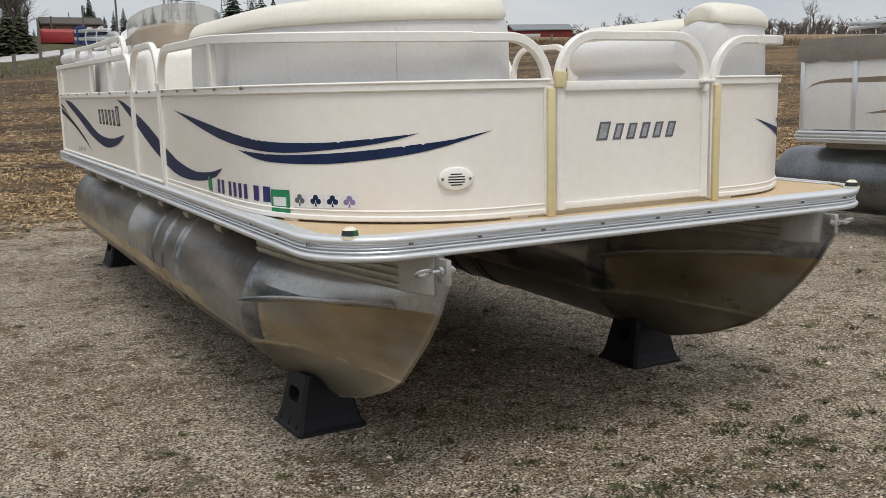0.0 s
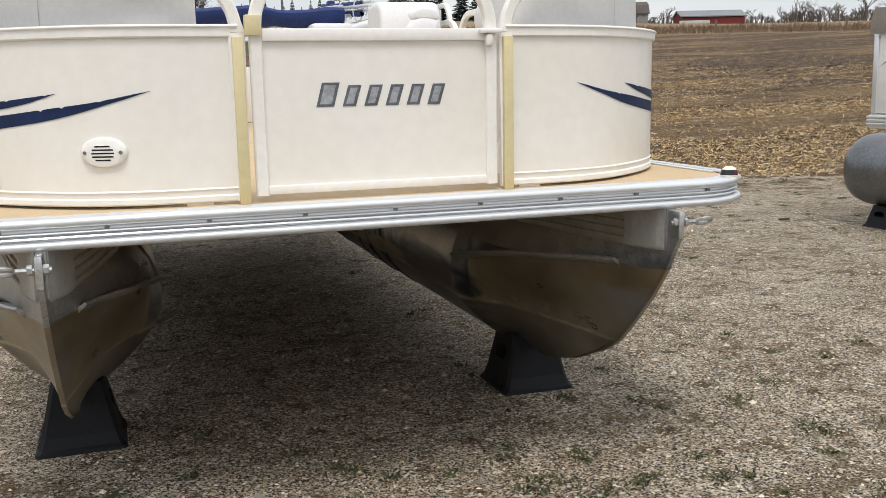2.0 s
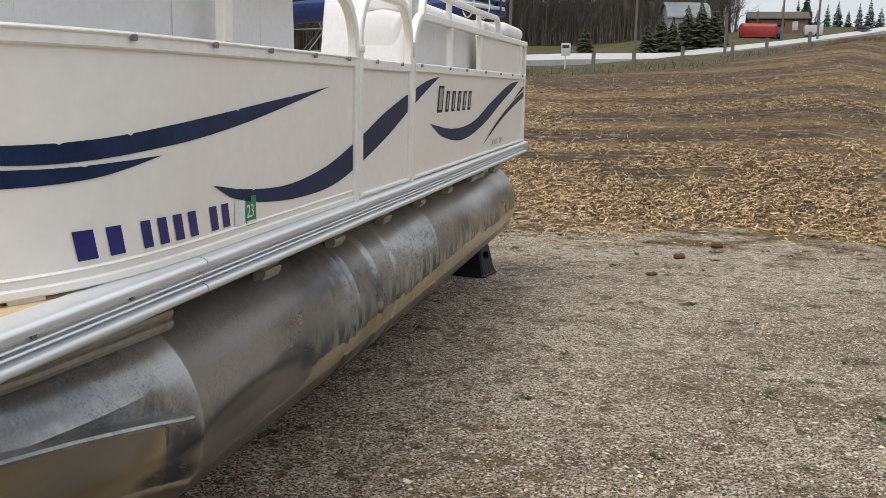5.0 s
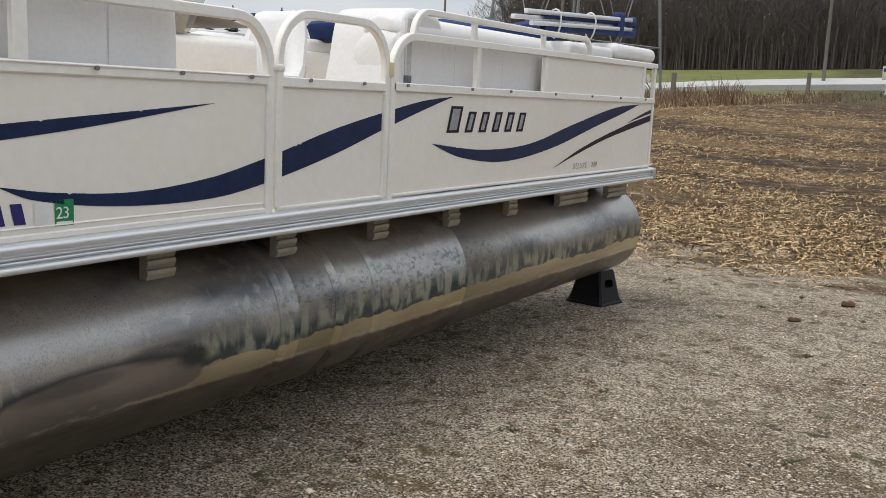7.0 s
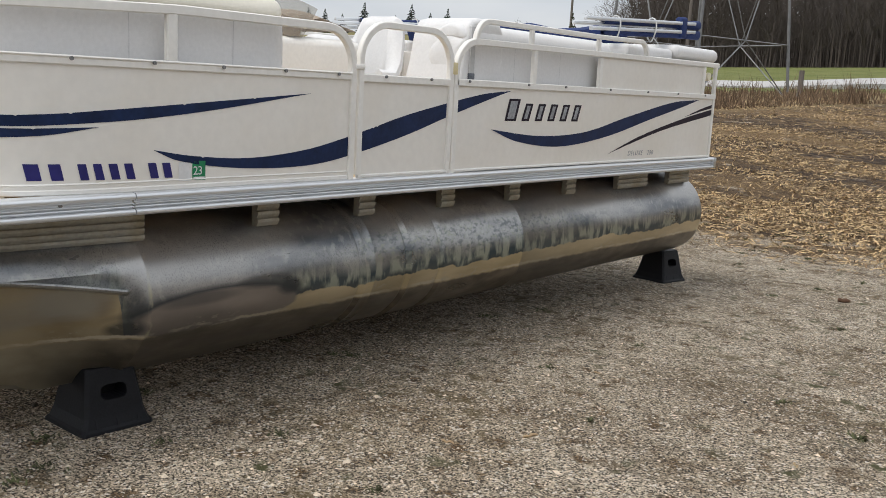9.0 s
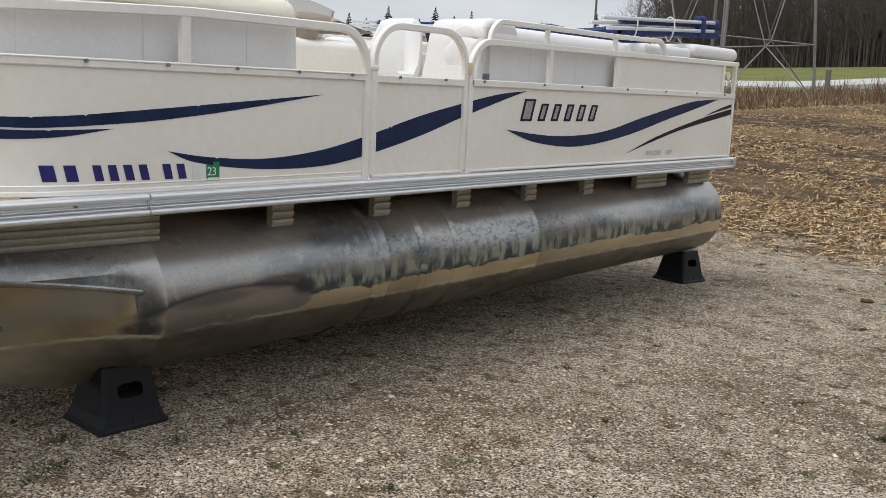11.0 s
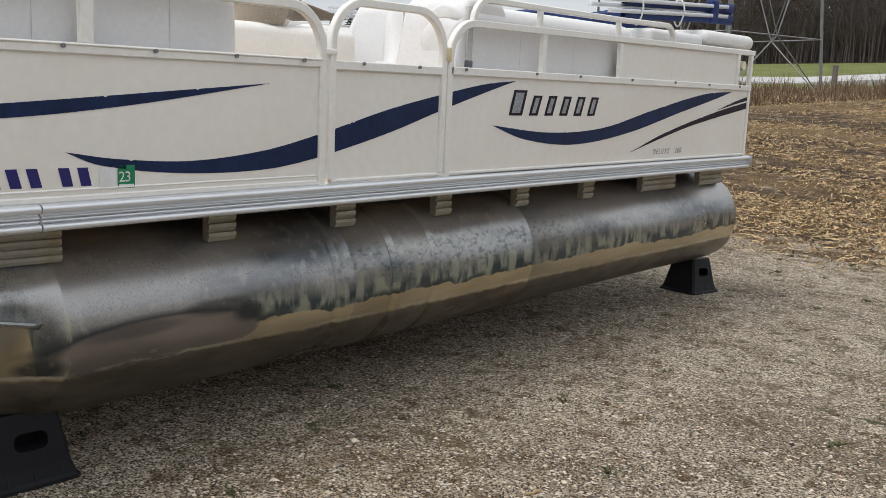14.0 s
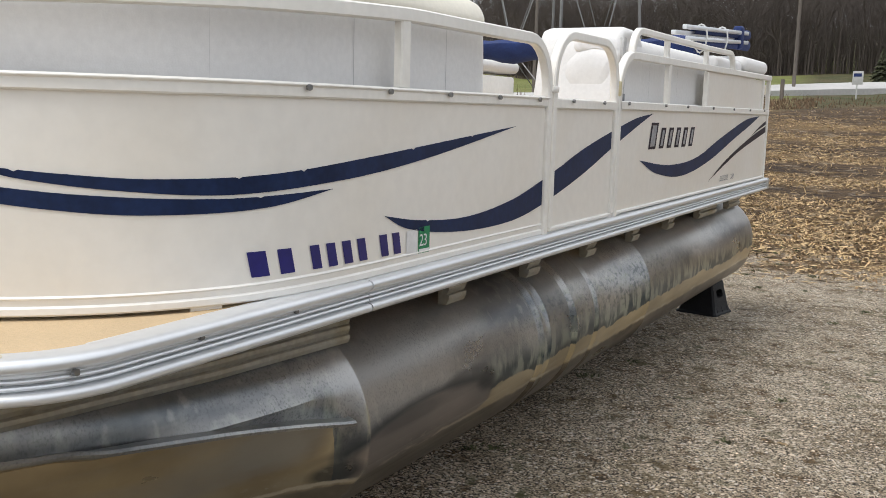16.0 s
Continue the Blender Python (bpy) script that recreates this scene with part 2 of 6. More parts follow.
    c = mixc(wipe, c, mixc(band(noise_of(2.5, (1, 0.6, 1.5), 4), 0.35, 0.65), (0.30, 0.265, 0.24), (0.15, 0.14, 0.135)))
    ring_ = blob(1.55, 0.435, 0.42, 0.095, 0.30)
    rim = math_node("MULTIPLY", math_node("MULTIPLY", band(ring_, 0.90, 1.0), band(ring_, 1.22, 1.02)), math_node("MULTIPLY", ramp(z, 0.43, 0.47, 0.0, 0.85), stained))
    c = mixc(rim, c, (0.04, 0.048, 0.058))
    for cy, cz, ry, rz, k in ((1.92, 0.495, 0.075, 0.04, 0.9), (1.78, 0.53, 0.16, 0.03, 0.6), (1.155, 0.49, 0.05, 0.10, 0.55), (1.14, 0.415, 0.07, 0.04, 0.8), (1.45, 0.50, 0.22, 0.03, 0.45)):
        c = mixc(math_node("MULTIPLY", band(blob(cy, cz, ry, rz, 0.9), 1.12, 0.6), math_node("MULTIPLY", stained, k)), c, (0.035, 0.042, 0.05))
    seam = band(math_node("ABSOLUTE", math_node("ADD", math_node("SUBTRACT", y, 1.214), math_node("MULTIPLY", math_node("SUBTRACT", cloud, 0.5), 0.03)), 0.0), 0.012, 0.004)
    seam = math_node("MULTIPLY", seam, math_node("MULTIPLY", ramp(z, 0.56, 0.66, 1.0, 0.0), band(noise_of(13, (1, 1, 1), 5), 0.38, 0.5)))
    c = mixc(math_node("MULTIPLY", seam, math_node("MULTIPLY", stained, 0.8)), c, (0.50, 0.48, 0.36))
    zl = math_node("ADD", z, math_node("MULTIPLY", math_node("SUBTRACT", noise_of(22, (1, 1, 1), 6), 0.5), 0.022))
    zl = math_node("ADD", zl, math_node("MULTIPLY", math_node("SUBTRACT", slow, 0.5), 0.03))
    crust = math_node("MULTIPLY", band(math_node("ABSOLUTE", math_node("SUBTRACT", zl, 0.379), 0.0), 0.010, 0.004), band(noise_of(9, (1, 0.5, 1), 5), 0.44, 0.56))
    c = mixc(crust, c, (0.62, 0.57, 0.46))
    scale_ = math_node("MULTIPLY", band(noise_of(45, (1, 0.5, 1), 5), 0.56, 0.62), band(cloud, 0.45, 0.6))
    c = mixc(math_node("MULTIPLY", scale_, ramp(z, 0.40, 0.46, 0.7, 0.0)), c, (0.50, 0.46, 0.37))
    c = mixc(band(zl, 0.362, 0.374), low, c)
    if not dirty:
        c = upper
    l.new(c, p.inputs["Base Color"])
    p.inputs["Metallic"].default_value = 0.68
    r = n.new("ShaderNodeMapRange")
    r.inputs["To Min"].default_value, r.inputs["To Max"].default_value = 0.20, 0.44
    l.new(noise_of(6, (1, 0.4, 1)), r.inputs["Value"])
    l.new(r.outputs["Result"], p.inputs["Roughness"])
    b = n.new("ShaderNodeBump")
    b.inputs["Strength"].default_value = 0.115
    b.inputs["Distance"].default_value = 0.03
    l.new(noise_of(3.5, (1, 1, 1), 3), b.inputs["Height"])
    l.new(b.outputs["Normal"], p.inputs["Normal"])
    return m


M_TUBE = pontoon_material("stained_pontoon_aluminium")
M_TUBE_B = mat("bluish_pontoon_aluminium", (0.17, 0.178, 0.187), 0.33, 0.85, 0.35, 4, 60, bump=0.1, bscale=4)


# ---- building helpers ----
def mesh_of(name, bm, material, smooth=False):
    bmesh.ops.recalc_face_normals(bm, faces=bm.faces)
    me = bpy.data.meshes.new(name)
    bm.to_mesh(me)
    bm.free()
    me.materials.append(material)
    if smooth:
        me.shade_smooth()
        me.set_sharp_from_angle(angle=radians(40))
    return me


def part(name, bm, material, parent, label="", smooth=True):
    ob = new(name, mesh_of(name, bm, material, smooth))
    ob.parent = parent
    if label:
        ob["label"] = label
    return ob


def thing(name, label, category, group="", at=None):
    ob = new(name)
    ob.empty_display_size = 0.2
    if at is not None:
        ob.matrix_world = at
    return tagged(ob, label, category, group)


def box(bm, lo, hi, bevel=0.0, seg=2):
    lo, hi = Vector(lo), Vector(hi)
    made = bmesh.ops.create_cube(bm, size=1, matrix=Matrix.LocRotScale((lo + hi) / 2, None, hi - lo))["verts"]
    if bevel:
        edges = list({e for v in made for e in v.link_edges})
        bmesh.ops.bevel(bm, geom=edges, offset=bevel, segments=seg, profile=0.5, affect="EDGES")
    return bm


def one_box(lo, hi, bevel=0.0, seg=2):
    return box(bmesh.new(), lo, hi, bevel, seg)


def sweep(bm, pts, prof, fixed=(0, 0, 1), cap=True, scales=None, round_end=0.0):
    """Sweeps a closed profile (u along fixed, v along tangent x fixed) along pts."""
    pts = [Vector(p) for p in pts]
    fixed = Vector(fixed).normalized()
    rings = []
    cu, cw = sum(u for u, w in prof) / len(prof), sum(w for u, w in prof) / len(prof)
    run = [0.0]
    for p, q in zip(pts, pts[1:]):
        run.append(run[-1] + (q - p).length)
    for i, p in enumerate(pts):
        a, b = pts[max(i - 1, 0)], pts[min(i + 1, len(pts) - 1)]
        t = (b - a).normalized()
        v = t.cross(fixed)
        v.normalize()
        k = 1.0
        if 0 < i < len(pts) - 1:
            d1, d2 = (p - a).normalized(), (b - p).normalized()
            k = 1 / max(0.5, math.sqrt((1 + max(-1, min(1, d1.dot(d2)))) / 2))
        s = scales[i] if scales else 1.0
        e = 1.0
        if round_end:
            q = min(1.0, min(run[i], run[-1] - run[i]) / round_end)
            e = 0.55 + 0.45 * math.sqrt(max(0.0, 1 - (1 - q) ** 2))
        rings.append([bm.verts.new(p + fixed * ((cu + (u - cu) * e) * s) + v * ((cw + (w - cw) * e) * k * s)) for u, w in prof])
    m = len(prof)
    for r0, r1 in zip(rings, rings[1:]):
        for j in range(m):
            bm.faces.new((r0[j], r0[(j + 1) % m], r1[(j + 1) % m], r1[j]))
    if cap:
        bm.faces.new(rings[0])
        bm.faces.new(rings[-1][::-1])
    return bm


def rect(w, h, r=0.004):
    """A rectangle profile with cut corners, w along the fixed axis."""
    a, b = w / 2, h / 2
    return [(-a, -b + r), (-a + r, -b), (a - r, -b), (a, -b + r), (a, b - r), (a - r, b), (-a + r, b), (-a, b - r)]


def ring(r, n=10):
    return [(r * math.cos(2 * math.pi * i / n), r * math.sin(2 * math.pi * i / n)) for i in range(n)]


def rod(bm, a, b, r, n=8, r2=None):
    a, b = Vector(a), Vector(b)
    d = b - a
    m = Matrix.Translation((a + b) / 2) @ d.to_track_quat("Z", "Y").to_matrix().to_4x4()
    bmesh.ops.create_cone(bm, cap_ends=True, segments=n, radius1=r, radius2=r if r2 is None else r2, depth=d.length, matrix=m)
    return bm


def spline(ctrl, n=8):
    """A smooth curve through the control points."""
    P = [Vector(p) for p in ctrl]
    P = [2 * P[0] - P[1]] + P + [2 * P[-1] - P[-2]]
    out = []
    for i in range(1, len(P) - 2):
        a, b, c, d = P[i - 1:i + 3]
        for k in range(n):
            t = k / n
            out.append(0.5 * (2 * b + (c - a) * t + (2 * a - 5 * b + 4 * c - d) * t * t + (3 * b - a - 3 * c + d) * t ** 3))
    return out + [P[-2]]


# ---- the fence line of the boat, from the front gate round the corner and aft ----
PLAN = spline([(0.36, 0.190), (0.50, 0.191), (0.62, 0.199), (0.75, 0.235), (0.86, 0.297), (0.98, 0.393), (1.08, 0.505), (1.155, 0.630), (1.205, 0.770),
               (1.232, 0.950), (1.240, 1.15), (1.240, 1.40)], 6) + [Vector((1.240, 1.6 + 0.2 * i)) for i in range(23)] + [Vector((1.240, 6.045))]
RUN = [0.0]
for _a, _b in zip(PLAN, PLAN[1:]):
    RUN.append(RUN[-1] + (_b - _a).length)


def along(s, out=0.0, sg=1):
    """The place s metres along the fence line, moved outwards."""
    s = min(max(s, 0.0), RUN[-1])
    i = 0
    while i < len(RUN) - 2 and RUN[i + 1] < s:
        i += 1
    a, b = PLAN[i], PLAN[i + 1]
    p = a.lerp(b, (s - RUN[i]) / (RUN[i + 1] - RUN[i]))
    a2, b2 = PLAN[max(i - 1, 0)], PLAN[min(i + 2, len(PLAN) - 1)]
    t = ((b - a) * 2 + (b2 - a2) * 0.5).normalized()
    return Vector(((p.x + t.y * out) * sg, p.y - t.x * out))


def line(s0, s1, z, out=0.0, sg=1, step=0.06):
    n = max(2, int((min(s1, 1.8) - min(s0, 1.8)) / step) + 2)
    stops = [s0 + (s1 - s0) * i / (n - 1) for i in range(n)] if s1 <= 1.8 or s0 >= 1.8 else \
        [s0 + (1.8 - s0) * i / (n - 1) for i in range(n)] + [s1]
    return [(*along(s, out, sg), z) for s in stops]


def y_run(y):
    return RUN[-1] - (6.045 - y)

# ---- pontoon boat ----
boat = thing("pontoon_boat", "cream pontoon boat with navy swooshes, raised on black blocks", "boat",
             at=pose(-0.01, 0.01, 0.006, 0.6))
DECK_Z = 0.942


def deck_outline(half, front, back, r, n=10):
    pts = [(-half, back)]
    for cx, a0 in ((-half + r, 180), (half - r, 270)):
        for i in range(n + 1):
            a = radians(a0 + 90 * i / n)
            pts.append((cx + r * math.cos(a), front + r + r * math.sin(a)))
    return pts + [(half, back)]


bm = bmesh.new()
_o = deck_outline(1.240, 0.070, 6.085, 0.255)
_f = bm.faces.new([bm.verts.new((x, y, 0.880)) for x, y in _o])
_e = bmesh.ops.extrude_face_region(bm, geom=[_f])["geom"]
for v in _e:
    if isinstance(v, bmesh.types.BMVert):
        v.co.z = DECK_Z
part("deck", bm, M_CARPET, boat, "beige covered deck board", smooth=False)

RUB = [(-0.041, -0.002), (-0.041, 0.014), (-0.039, 0.023), (-0.034, 0.029), (-0.028, 0.031), (-0.022, 0.029), (-0.018, 0.023), (-0.0165, 0.008), (-0.013, 0.007),
       (-0.0115, 0.019), (-0.009, 0.021), (-0.0065, 0.019), (-0.005, 0.008), (-0.002, 0.007), (-0.0005, 0.019), (0.002, 0.021), (0.0045, 0.019), (0.006, 0.009),
       (0.012, 0.008), (0.0135, 0.018), (0.017, 0.026), (0.022, 0.030), (0.028, 0.031), (0.034, 0.029), (0.039, 0.022), (0.041, 0.012), (0.041, -0.026), (0.036, -0.026), (0.036, -0.002)]
RUB_Z = 0.909
_full = deck_outline(1.240, 0.070, 1.10, 0.255, 14)
bm = bmesh.new()
sweep(bm, [(x, y, RUB_Z) for x, y in _full], RUB)
front_rub = part("rub_rail", bm, M_RAIL, boat, "ribbed aluminium rub rail round the bow")
for sg in (-1, 1):
    bm = bmesh.new()
    ends = [(sg * 1.240, 1.105, RUB_Z), (sg * 1.240, 6.11, RUB_Z)]
    sweep(bm, ends if sg > 0 else ends[::-1], RUB)
    part("rub_rail", bm, M_RAIL, boat, "ribbed aluminium rub rail along the side")
    bm = one_box((sg * 1.240 - 0.035, 6.095, 0.871), (sg * 1.240 + 0.035, 6.135, 0.949), 0.008)
    part("rub_rail_cap", bm, M_STEEL, boat)
    bm = one_box((sg * 1.218 - 0.022, 0.30, DECK_Z + 0.0005), (sg * 1.218 + 0.018, 6.05, DECK_Z + 0.0055), 0.002)
    part("deck_edge_strip", bm, M_RAIL, boat)
    for i in range(3):
        y = 0.235 + 0.295 * i
        bm = bmesh.new()
        rod(bm, (sg * 1.246, y, 0.9185), (sg * 1.2545, y, 0.9185), 0.0065, 8)
        part("screw", bm, M_SCREW, boat)
for i in range(10):
    x = -1.225 + 0.25 * i
    if abs(x) > 1.1:
        continue
    bm = bmesh.new()
    rod(bm, (x, 0.064, 0.9185), (x, 0.0555, 0.9185), 0.0065, 8)
    part("screw", bm, M_SCREW, boat)

# underside: cross channels on the tubes
for y0, y1 in ((1.80, 1.92), (2.42, 2.53), (3.04, 3.15), (3.66, 3.765), (4.28, 4.39), (4.94, 5.37), (5.71, 6.06)):
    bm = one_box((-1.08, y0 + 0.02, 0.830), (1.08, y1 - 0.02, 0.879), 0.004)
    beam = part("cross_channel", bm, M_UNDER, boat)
    for sg in (-1, 1):
        bm = bmesh.new()
        hgt = 0.132 if y1 < 4.5 else 0.130
        prof = []
        k = 4
        for i in range(k):
            z0 = -hgt / 2 + hgt * i / k
            prof += [(z0, 0.0), (z0 + hgt / k * 0.55, 0.010), (z0 + hgt / k * 0.95, 0.010)]
        prof += [(hgt / 2, 0.0), (hgt / 2, -0.03), (-hgt / 2, -0.03)]
        pts = [(sg * 1.090, y0, 0.879 - hgt / 2), (sg * 1.090, y1, 0.879 - hgt / 2)]
        sweep(bm, pts if sg > 0 else pts[::-1], prof)
        part("bracket", bm, M_BRACKET, beam, "ribbed aluminium end bracket", smooth=False)

# pontoons
TR, TZ, NOSE_Y, STERN_Y = 0.306, 0.497, 1.20, 6.17
STEM = [(0.17, 1.06), (0.196, 0.90), (0.257, 0.63), (0.314, 0.48), (0.39, 0.35), (0.467, 0.265), (0.58, 0.15), (0.677, 0.07), (0.81, -0.005), (0.83, -0.005)]


def stem_y(z):
    return float(np.interp(z, [a for a, b in STEM], [b for a, b in STEM]))


def round_half(y, z):
    """Half the tube's width: round, with a flatter V below on the fore part."""
    w = math.sqrt(max(0.0, TR * TR - (z - TZ) ** 2))
    if z < 0.40:
        vee = 0.29 * max(0.0, z - 0.188) / 0.212
        w += (min(w, vee) - w) * float(np.interp(y, (1.2, 3.2), (0.6, 0.0)))
    return w


def hull_half(y, z):
    w = round_half(y, z)
    ys = stem_y(z)
    t = min(1.0, max(0.0, (y - ys) / (NOSE_Y - ys)))
    if z < 0.67:
        v = TR * (max(0.0, z - 0.185) / 0.485) ** 1.0
        w = v + (w - v) * t ** 4
    shelf = min(1.0, max(0.0, (0.685 - z) / 0.05))
    return w * math.sin(math.pi / 2 * t) ** 0.85 * (1 - 0.24 * (1 - t) * shelf)


def pontoon(sg):
    bm = bmesh.new()
    n, rows = 56, 18
    ang = [2 * math.pi * i / n + math.pi / n for i in range(n)]

    def section(y, shrink=1.0, grow=0.0):
        out = []
        for a in ang:
            z = TR * math.sin(a)
            lip = 1.02 if z + TZ < 0.372 else 1.0
            flat = round_half(y, TZ + z) / max(1e-4, TR * abs(math.cos(a)))
            out.append(bm.verts.new(((TR + grow) * math.cos(a) * shrink * lip * flat, y, TZ + (TR + grow) * math.sin(a) * shrink * lip)))
        return out

    rings = []
    for k in range(rows):
        t = (k / (rows - 1)) ** 1.25
        row = []
        for a in ang:
            z = TZ + TR * math.sin(a)
            lip = 1.02 if z < 0.372 else 1.0
            ys = stem_y(z)
            y = ys + (NOSE_Y - ys) * t
            w = math.copysign(hull_half(y, z), math.cos(a)) * lip
            w = w if k else math.copysign(0.006, math.cos(a))
            row.append(bm.verts.new((w, y, TZ + TR * math.sin(a) * lip)))
        rings.append(row)
    for y, g in ((1.208, 0.004), (1.216, 0.004), (1.222, 0), (2.33, 0), (2.355, -0.009), (2.38, 0.005), (2.405, 0), (2.44, 0), (2.445, 0.003), (2.452, 0.003), (2.457, 0), (2.66, 0), (2.685, -0.010), (2.712, 0.006), (2.74, 0), (2.92, 0), (2.945, -0.007), (2.965, 0.003), (2.985, 0), (3.69, 0), (3.695, 0.003),
                 (3.702, 0.003), (3.707, 0), (4.9, 0), (STERN_Y - 0.05, 0)):
        rings.append(section(y, 1.0, g))
    for k, (dy, s) in enumerate(((0.0, 0.985), (0.03, 0.93), (0.05, 0.80), (0.06, 0.5), (0.063, 0.1))):
        rings.append(section(STERN_Y - 0.02 + dy, s))
    for r0, r1 in zip(rings, rings[1:]):
        for j in range(n):
            bm.faces.new((r0[j], r0[(j + 1) % n], r1[(j + 1) % n], r1[j]))
    bm.faces.new(rings[0])
    bm.faces.new(rings[-1][::-1])
    for v in bm.verts:
        drop = float(np.interp(v.co.y, (0.3, 0.7, 1.3, 2.5, 4.5), (0.0, 0.022, 0.026, 0.012, 0.0)))
        if v.co.z < TZ - 0.13:
            v.co.z -= drop * (TZ - 0.13 - v.co.z) / 0.176
        v.co.x += sg * 0.885
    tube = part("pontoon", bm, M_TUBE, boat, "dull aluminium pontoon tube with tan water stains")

    for side in (-1, 1):
        # spray fin: a shelf bent out of the lower hull, with a rolled lip
        bm = bmesh.new()
        rows = []
        for k in range(19):
            u = k / 18
            y = 0.235 + 0.90 * u
            z = 0.678 - 0.03 * u - 0.085 * u * u
            w = hull_half(y, z) - 0.006
            f = 0.022 + 0.082 * u ** 0.6
            if u > 0.9:
                f *= math.sqrt(max(0.03, 1 - ((u - 0.9) / 0.1) ** 2))
            sec = [(w, z + 0.006), (w + f * 0.6, z + 0.009), (w + f, z + 0.017), (w + f + 0.005, z + 0.011), (w + f, z + 0.003), (w + f * 0.5, z - 0.006), (w, z - 0.016)]
            rows.append([bm.verts.new((sg * 0.885 + side * a, y, b)) for a, b in sec])
        for r0, r1 in zip(rows, rows[1:]):
            for j in range(len(r0) - 1):
                bm.faces.new((r0[j], r0[j + 1], r1[j + 1], r1[j]))
        bm.faces.new(rows[0])
        bm.faces.new(rows[-1][::-1])
        bmesh.ops.recalc_face_normals(bm, faces=bm.faces[:])
        part("spray_fin", bm, M_TUBE, tube, "bent aluminium spray fin")
        # ribbed riser under the deck
        bm = bmesh.new()
        prof = []
        for i in range(5):
            z0 = 0.74 + 0.026 * i
            prof += [(z0, 0.0), (z0 + 0.012, 0.007), (z0 + 0.022, 0.007)]
        prof += [(0.879, 0.0), (0.879, -0.012), (0.74, -0.012)]
        pts = [(sg * 0.885 + side * a, y, 0) for a, y in ((0.058, 0.19), (0.10, 0.38), (0.17, 0.78), (0.213, 1.245))]
        sweep(bm, pts if side > 0 else pts[::-1], prof)
        part("riser", bm, M_BRACKET, tube, "ribbed aluminium riser", smooth=False)
        bm = bmesh.new()
        pts = [(sg * 0.885 + side * a, y, 0) for a, y in ((0.012, 0.05), (0.024, 0.075), (0.040, 0.12), (0.055, 0.17), (0.060, 0.205))]
        sweep(bm, pts if side > 0 else pts[::-1], [(0.748, 0.0), (0.740, 0.004), (0.748, 0.008), (0.879, 0.008), (0.879, 0.0)])
        part("riser_nose", bm, M_RISER, tube, "smooth pale riser plate wrapped to the stem", smooth=False)
    # stem plate with its eye bolt
    bm = bmesh.new()
    line_ = [(0.80, -0.005), (0.74, 0.035), (0.677, 0.07), (0.58, 0.15), (0.467, 0.265), (0.39, 0.35), (0.33, 0.45), (0.28, 0.57), (0.235, 0.72), (0.20, 0.89)]
    sweep(bm, [(sg * 0.885, y - 0.006, z - 0.002) for z, y in line_],
          [(-0.006, -0.010), (0.006, -0.010), (0.007, 0.010), (-0.007, 0.010)], fixed=(1, 0, 0), scales=[1, 1, 1, 1, 1, 1, 0.9, 0.7, 0.45, 0.15])
    part("stem_strip", bm, M_TUBE, tube)
    bm = one_box((sg * 0.885 - 0.010, -0.02, 0.785), (sg * 0.885 + 0.010, 0.05, 0.868), 0.006)
    part("bow_tab", bm, M_STEEL, tube)
    bm = bmesh.new()
    rod(bm, (sg * 0.856, -0.004, 0.833), (sg * 0.943, -0.004, 0.833), 0.0065, 8)
    for a in (0.863, 0.900):
        rod(bm, (sg * a, -0.004, 0.833), (sg * (a + 0.012), -0.004, 0.833), 0.013, 6)
    loop = [(sg * (0.967 - 0.026 * math.cos(2 * math.pi * i / 14)), -0.004 - 0.015 * math.sin(2 * math.pi * i / 14), 0.833 + 0.010 * math.sin(2 * math.pi * i / 14)) for i in range(15)]
    sweep(bm, loop, ring(0.0058, 6), cap=False)
    part("eye_bolt", bm, M_STEEL, tube, "galvanised eye bolt")
    part("riser_front", one_box((sg * 0.885 - 0.011, 0.048, 0.748), (sg * 0.885 + 0.014, 0.10, 0.879), 0.003), M_RISER, tube)
    return tube


pontoon(-1)
pontoon(1)

# fence
LOW, CAP0, CAP1 = 0.950, 1.388, 1.422
GATE_Y0, GATE_Y1 = 2.235, 2.895


def skin(s0, s1, z0, z1, sg, parent, material=None, out=0.0, name="fence_skin", label=""):
    bm = bmesh.new()
    pts = line(s0, s1, (z0 + z1) / 2, out, sg)
    h = (z1 - z0) / 2
    sweep(bm, pts, [(-h, -0.002), (h, -0.002), (h, 0.002), (-h, 0.002)])
    return part(name, bm, material or M_SKIN, parent, label)


def rail(s0, s1, z, sg, parent, w=0.03, h=0.03, out=0.0, name="rail", zs=None):
    bm = bmesh.new()
    pts = line(s0, s1, z, out, sg)
    sweep(bm, pts, rect(h, w))
    if zs:
        for v in bm.verts:
            v.co.z += zs(v.co)
    return part(name, bm, M_TRIM, parent)


def rail_rise(co):
    """The top rail climbs a little from the bow to the side."""
    return -0.045 * max(0.0, 1 - max(0.0, co.y - 0.2) / 1.1)


def bar(pts, fixed, parent, name="post", w=0.03, d=0.03, material=None, label=""):
    bm = bmesh.new()
    sweep(bm, pts, rect(w, d), fixed=fixed)
    return part(name, bm, material or M_TRIM, parent, label)


def arc(c, r, a0, a1, axis, n=8):
    """Points of an arc in the plane x-z (axis 'y') or y-z (axis 'x')."""
    out = []
    for i in range(n + 1):
        a = radians(a0 + (a1 - a0) * i / n)
        u, w = r * math.cos(a), r * math.sin(a)
        out.append((c[0] + u, c[1], c[2] + w) if axis == "y" else (c[0], c[1] + u, c[2] + w))
    return out


def fence_screw(s, z, sg, parent):
    bm = bmesh.new()
    a, b = along(s, 0.016, sg), along(s, 0.024, sg)
    rod(bm, (*a, z), (*b, z), 0.007, 8)
    part("screw", bm, M_SCREW, parent)


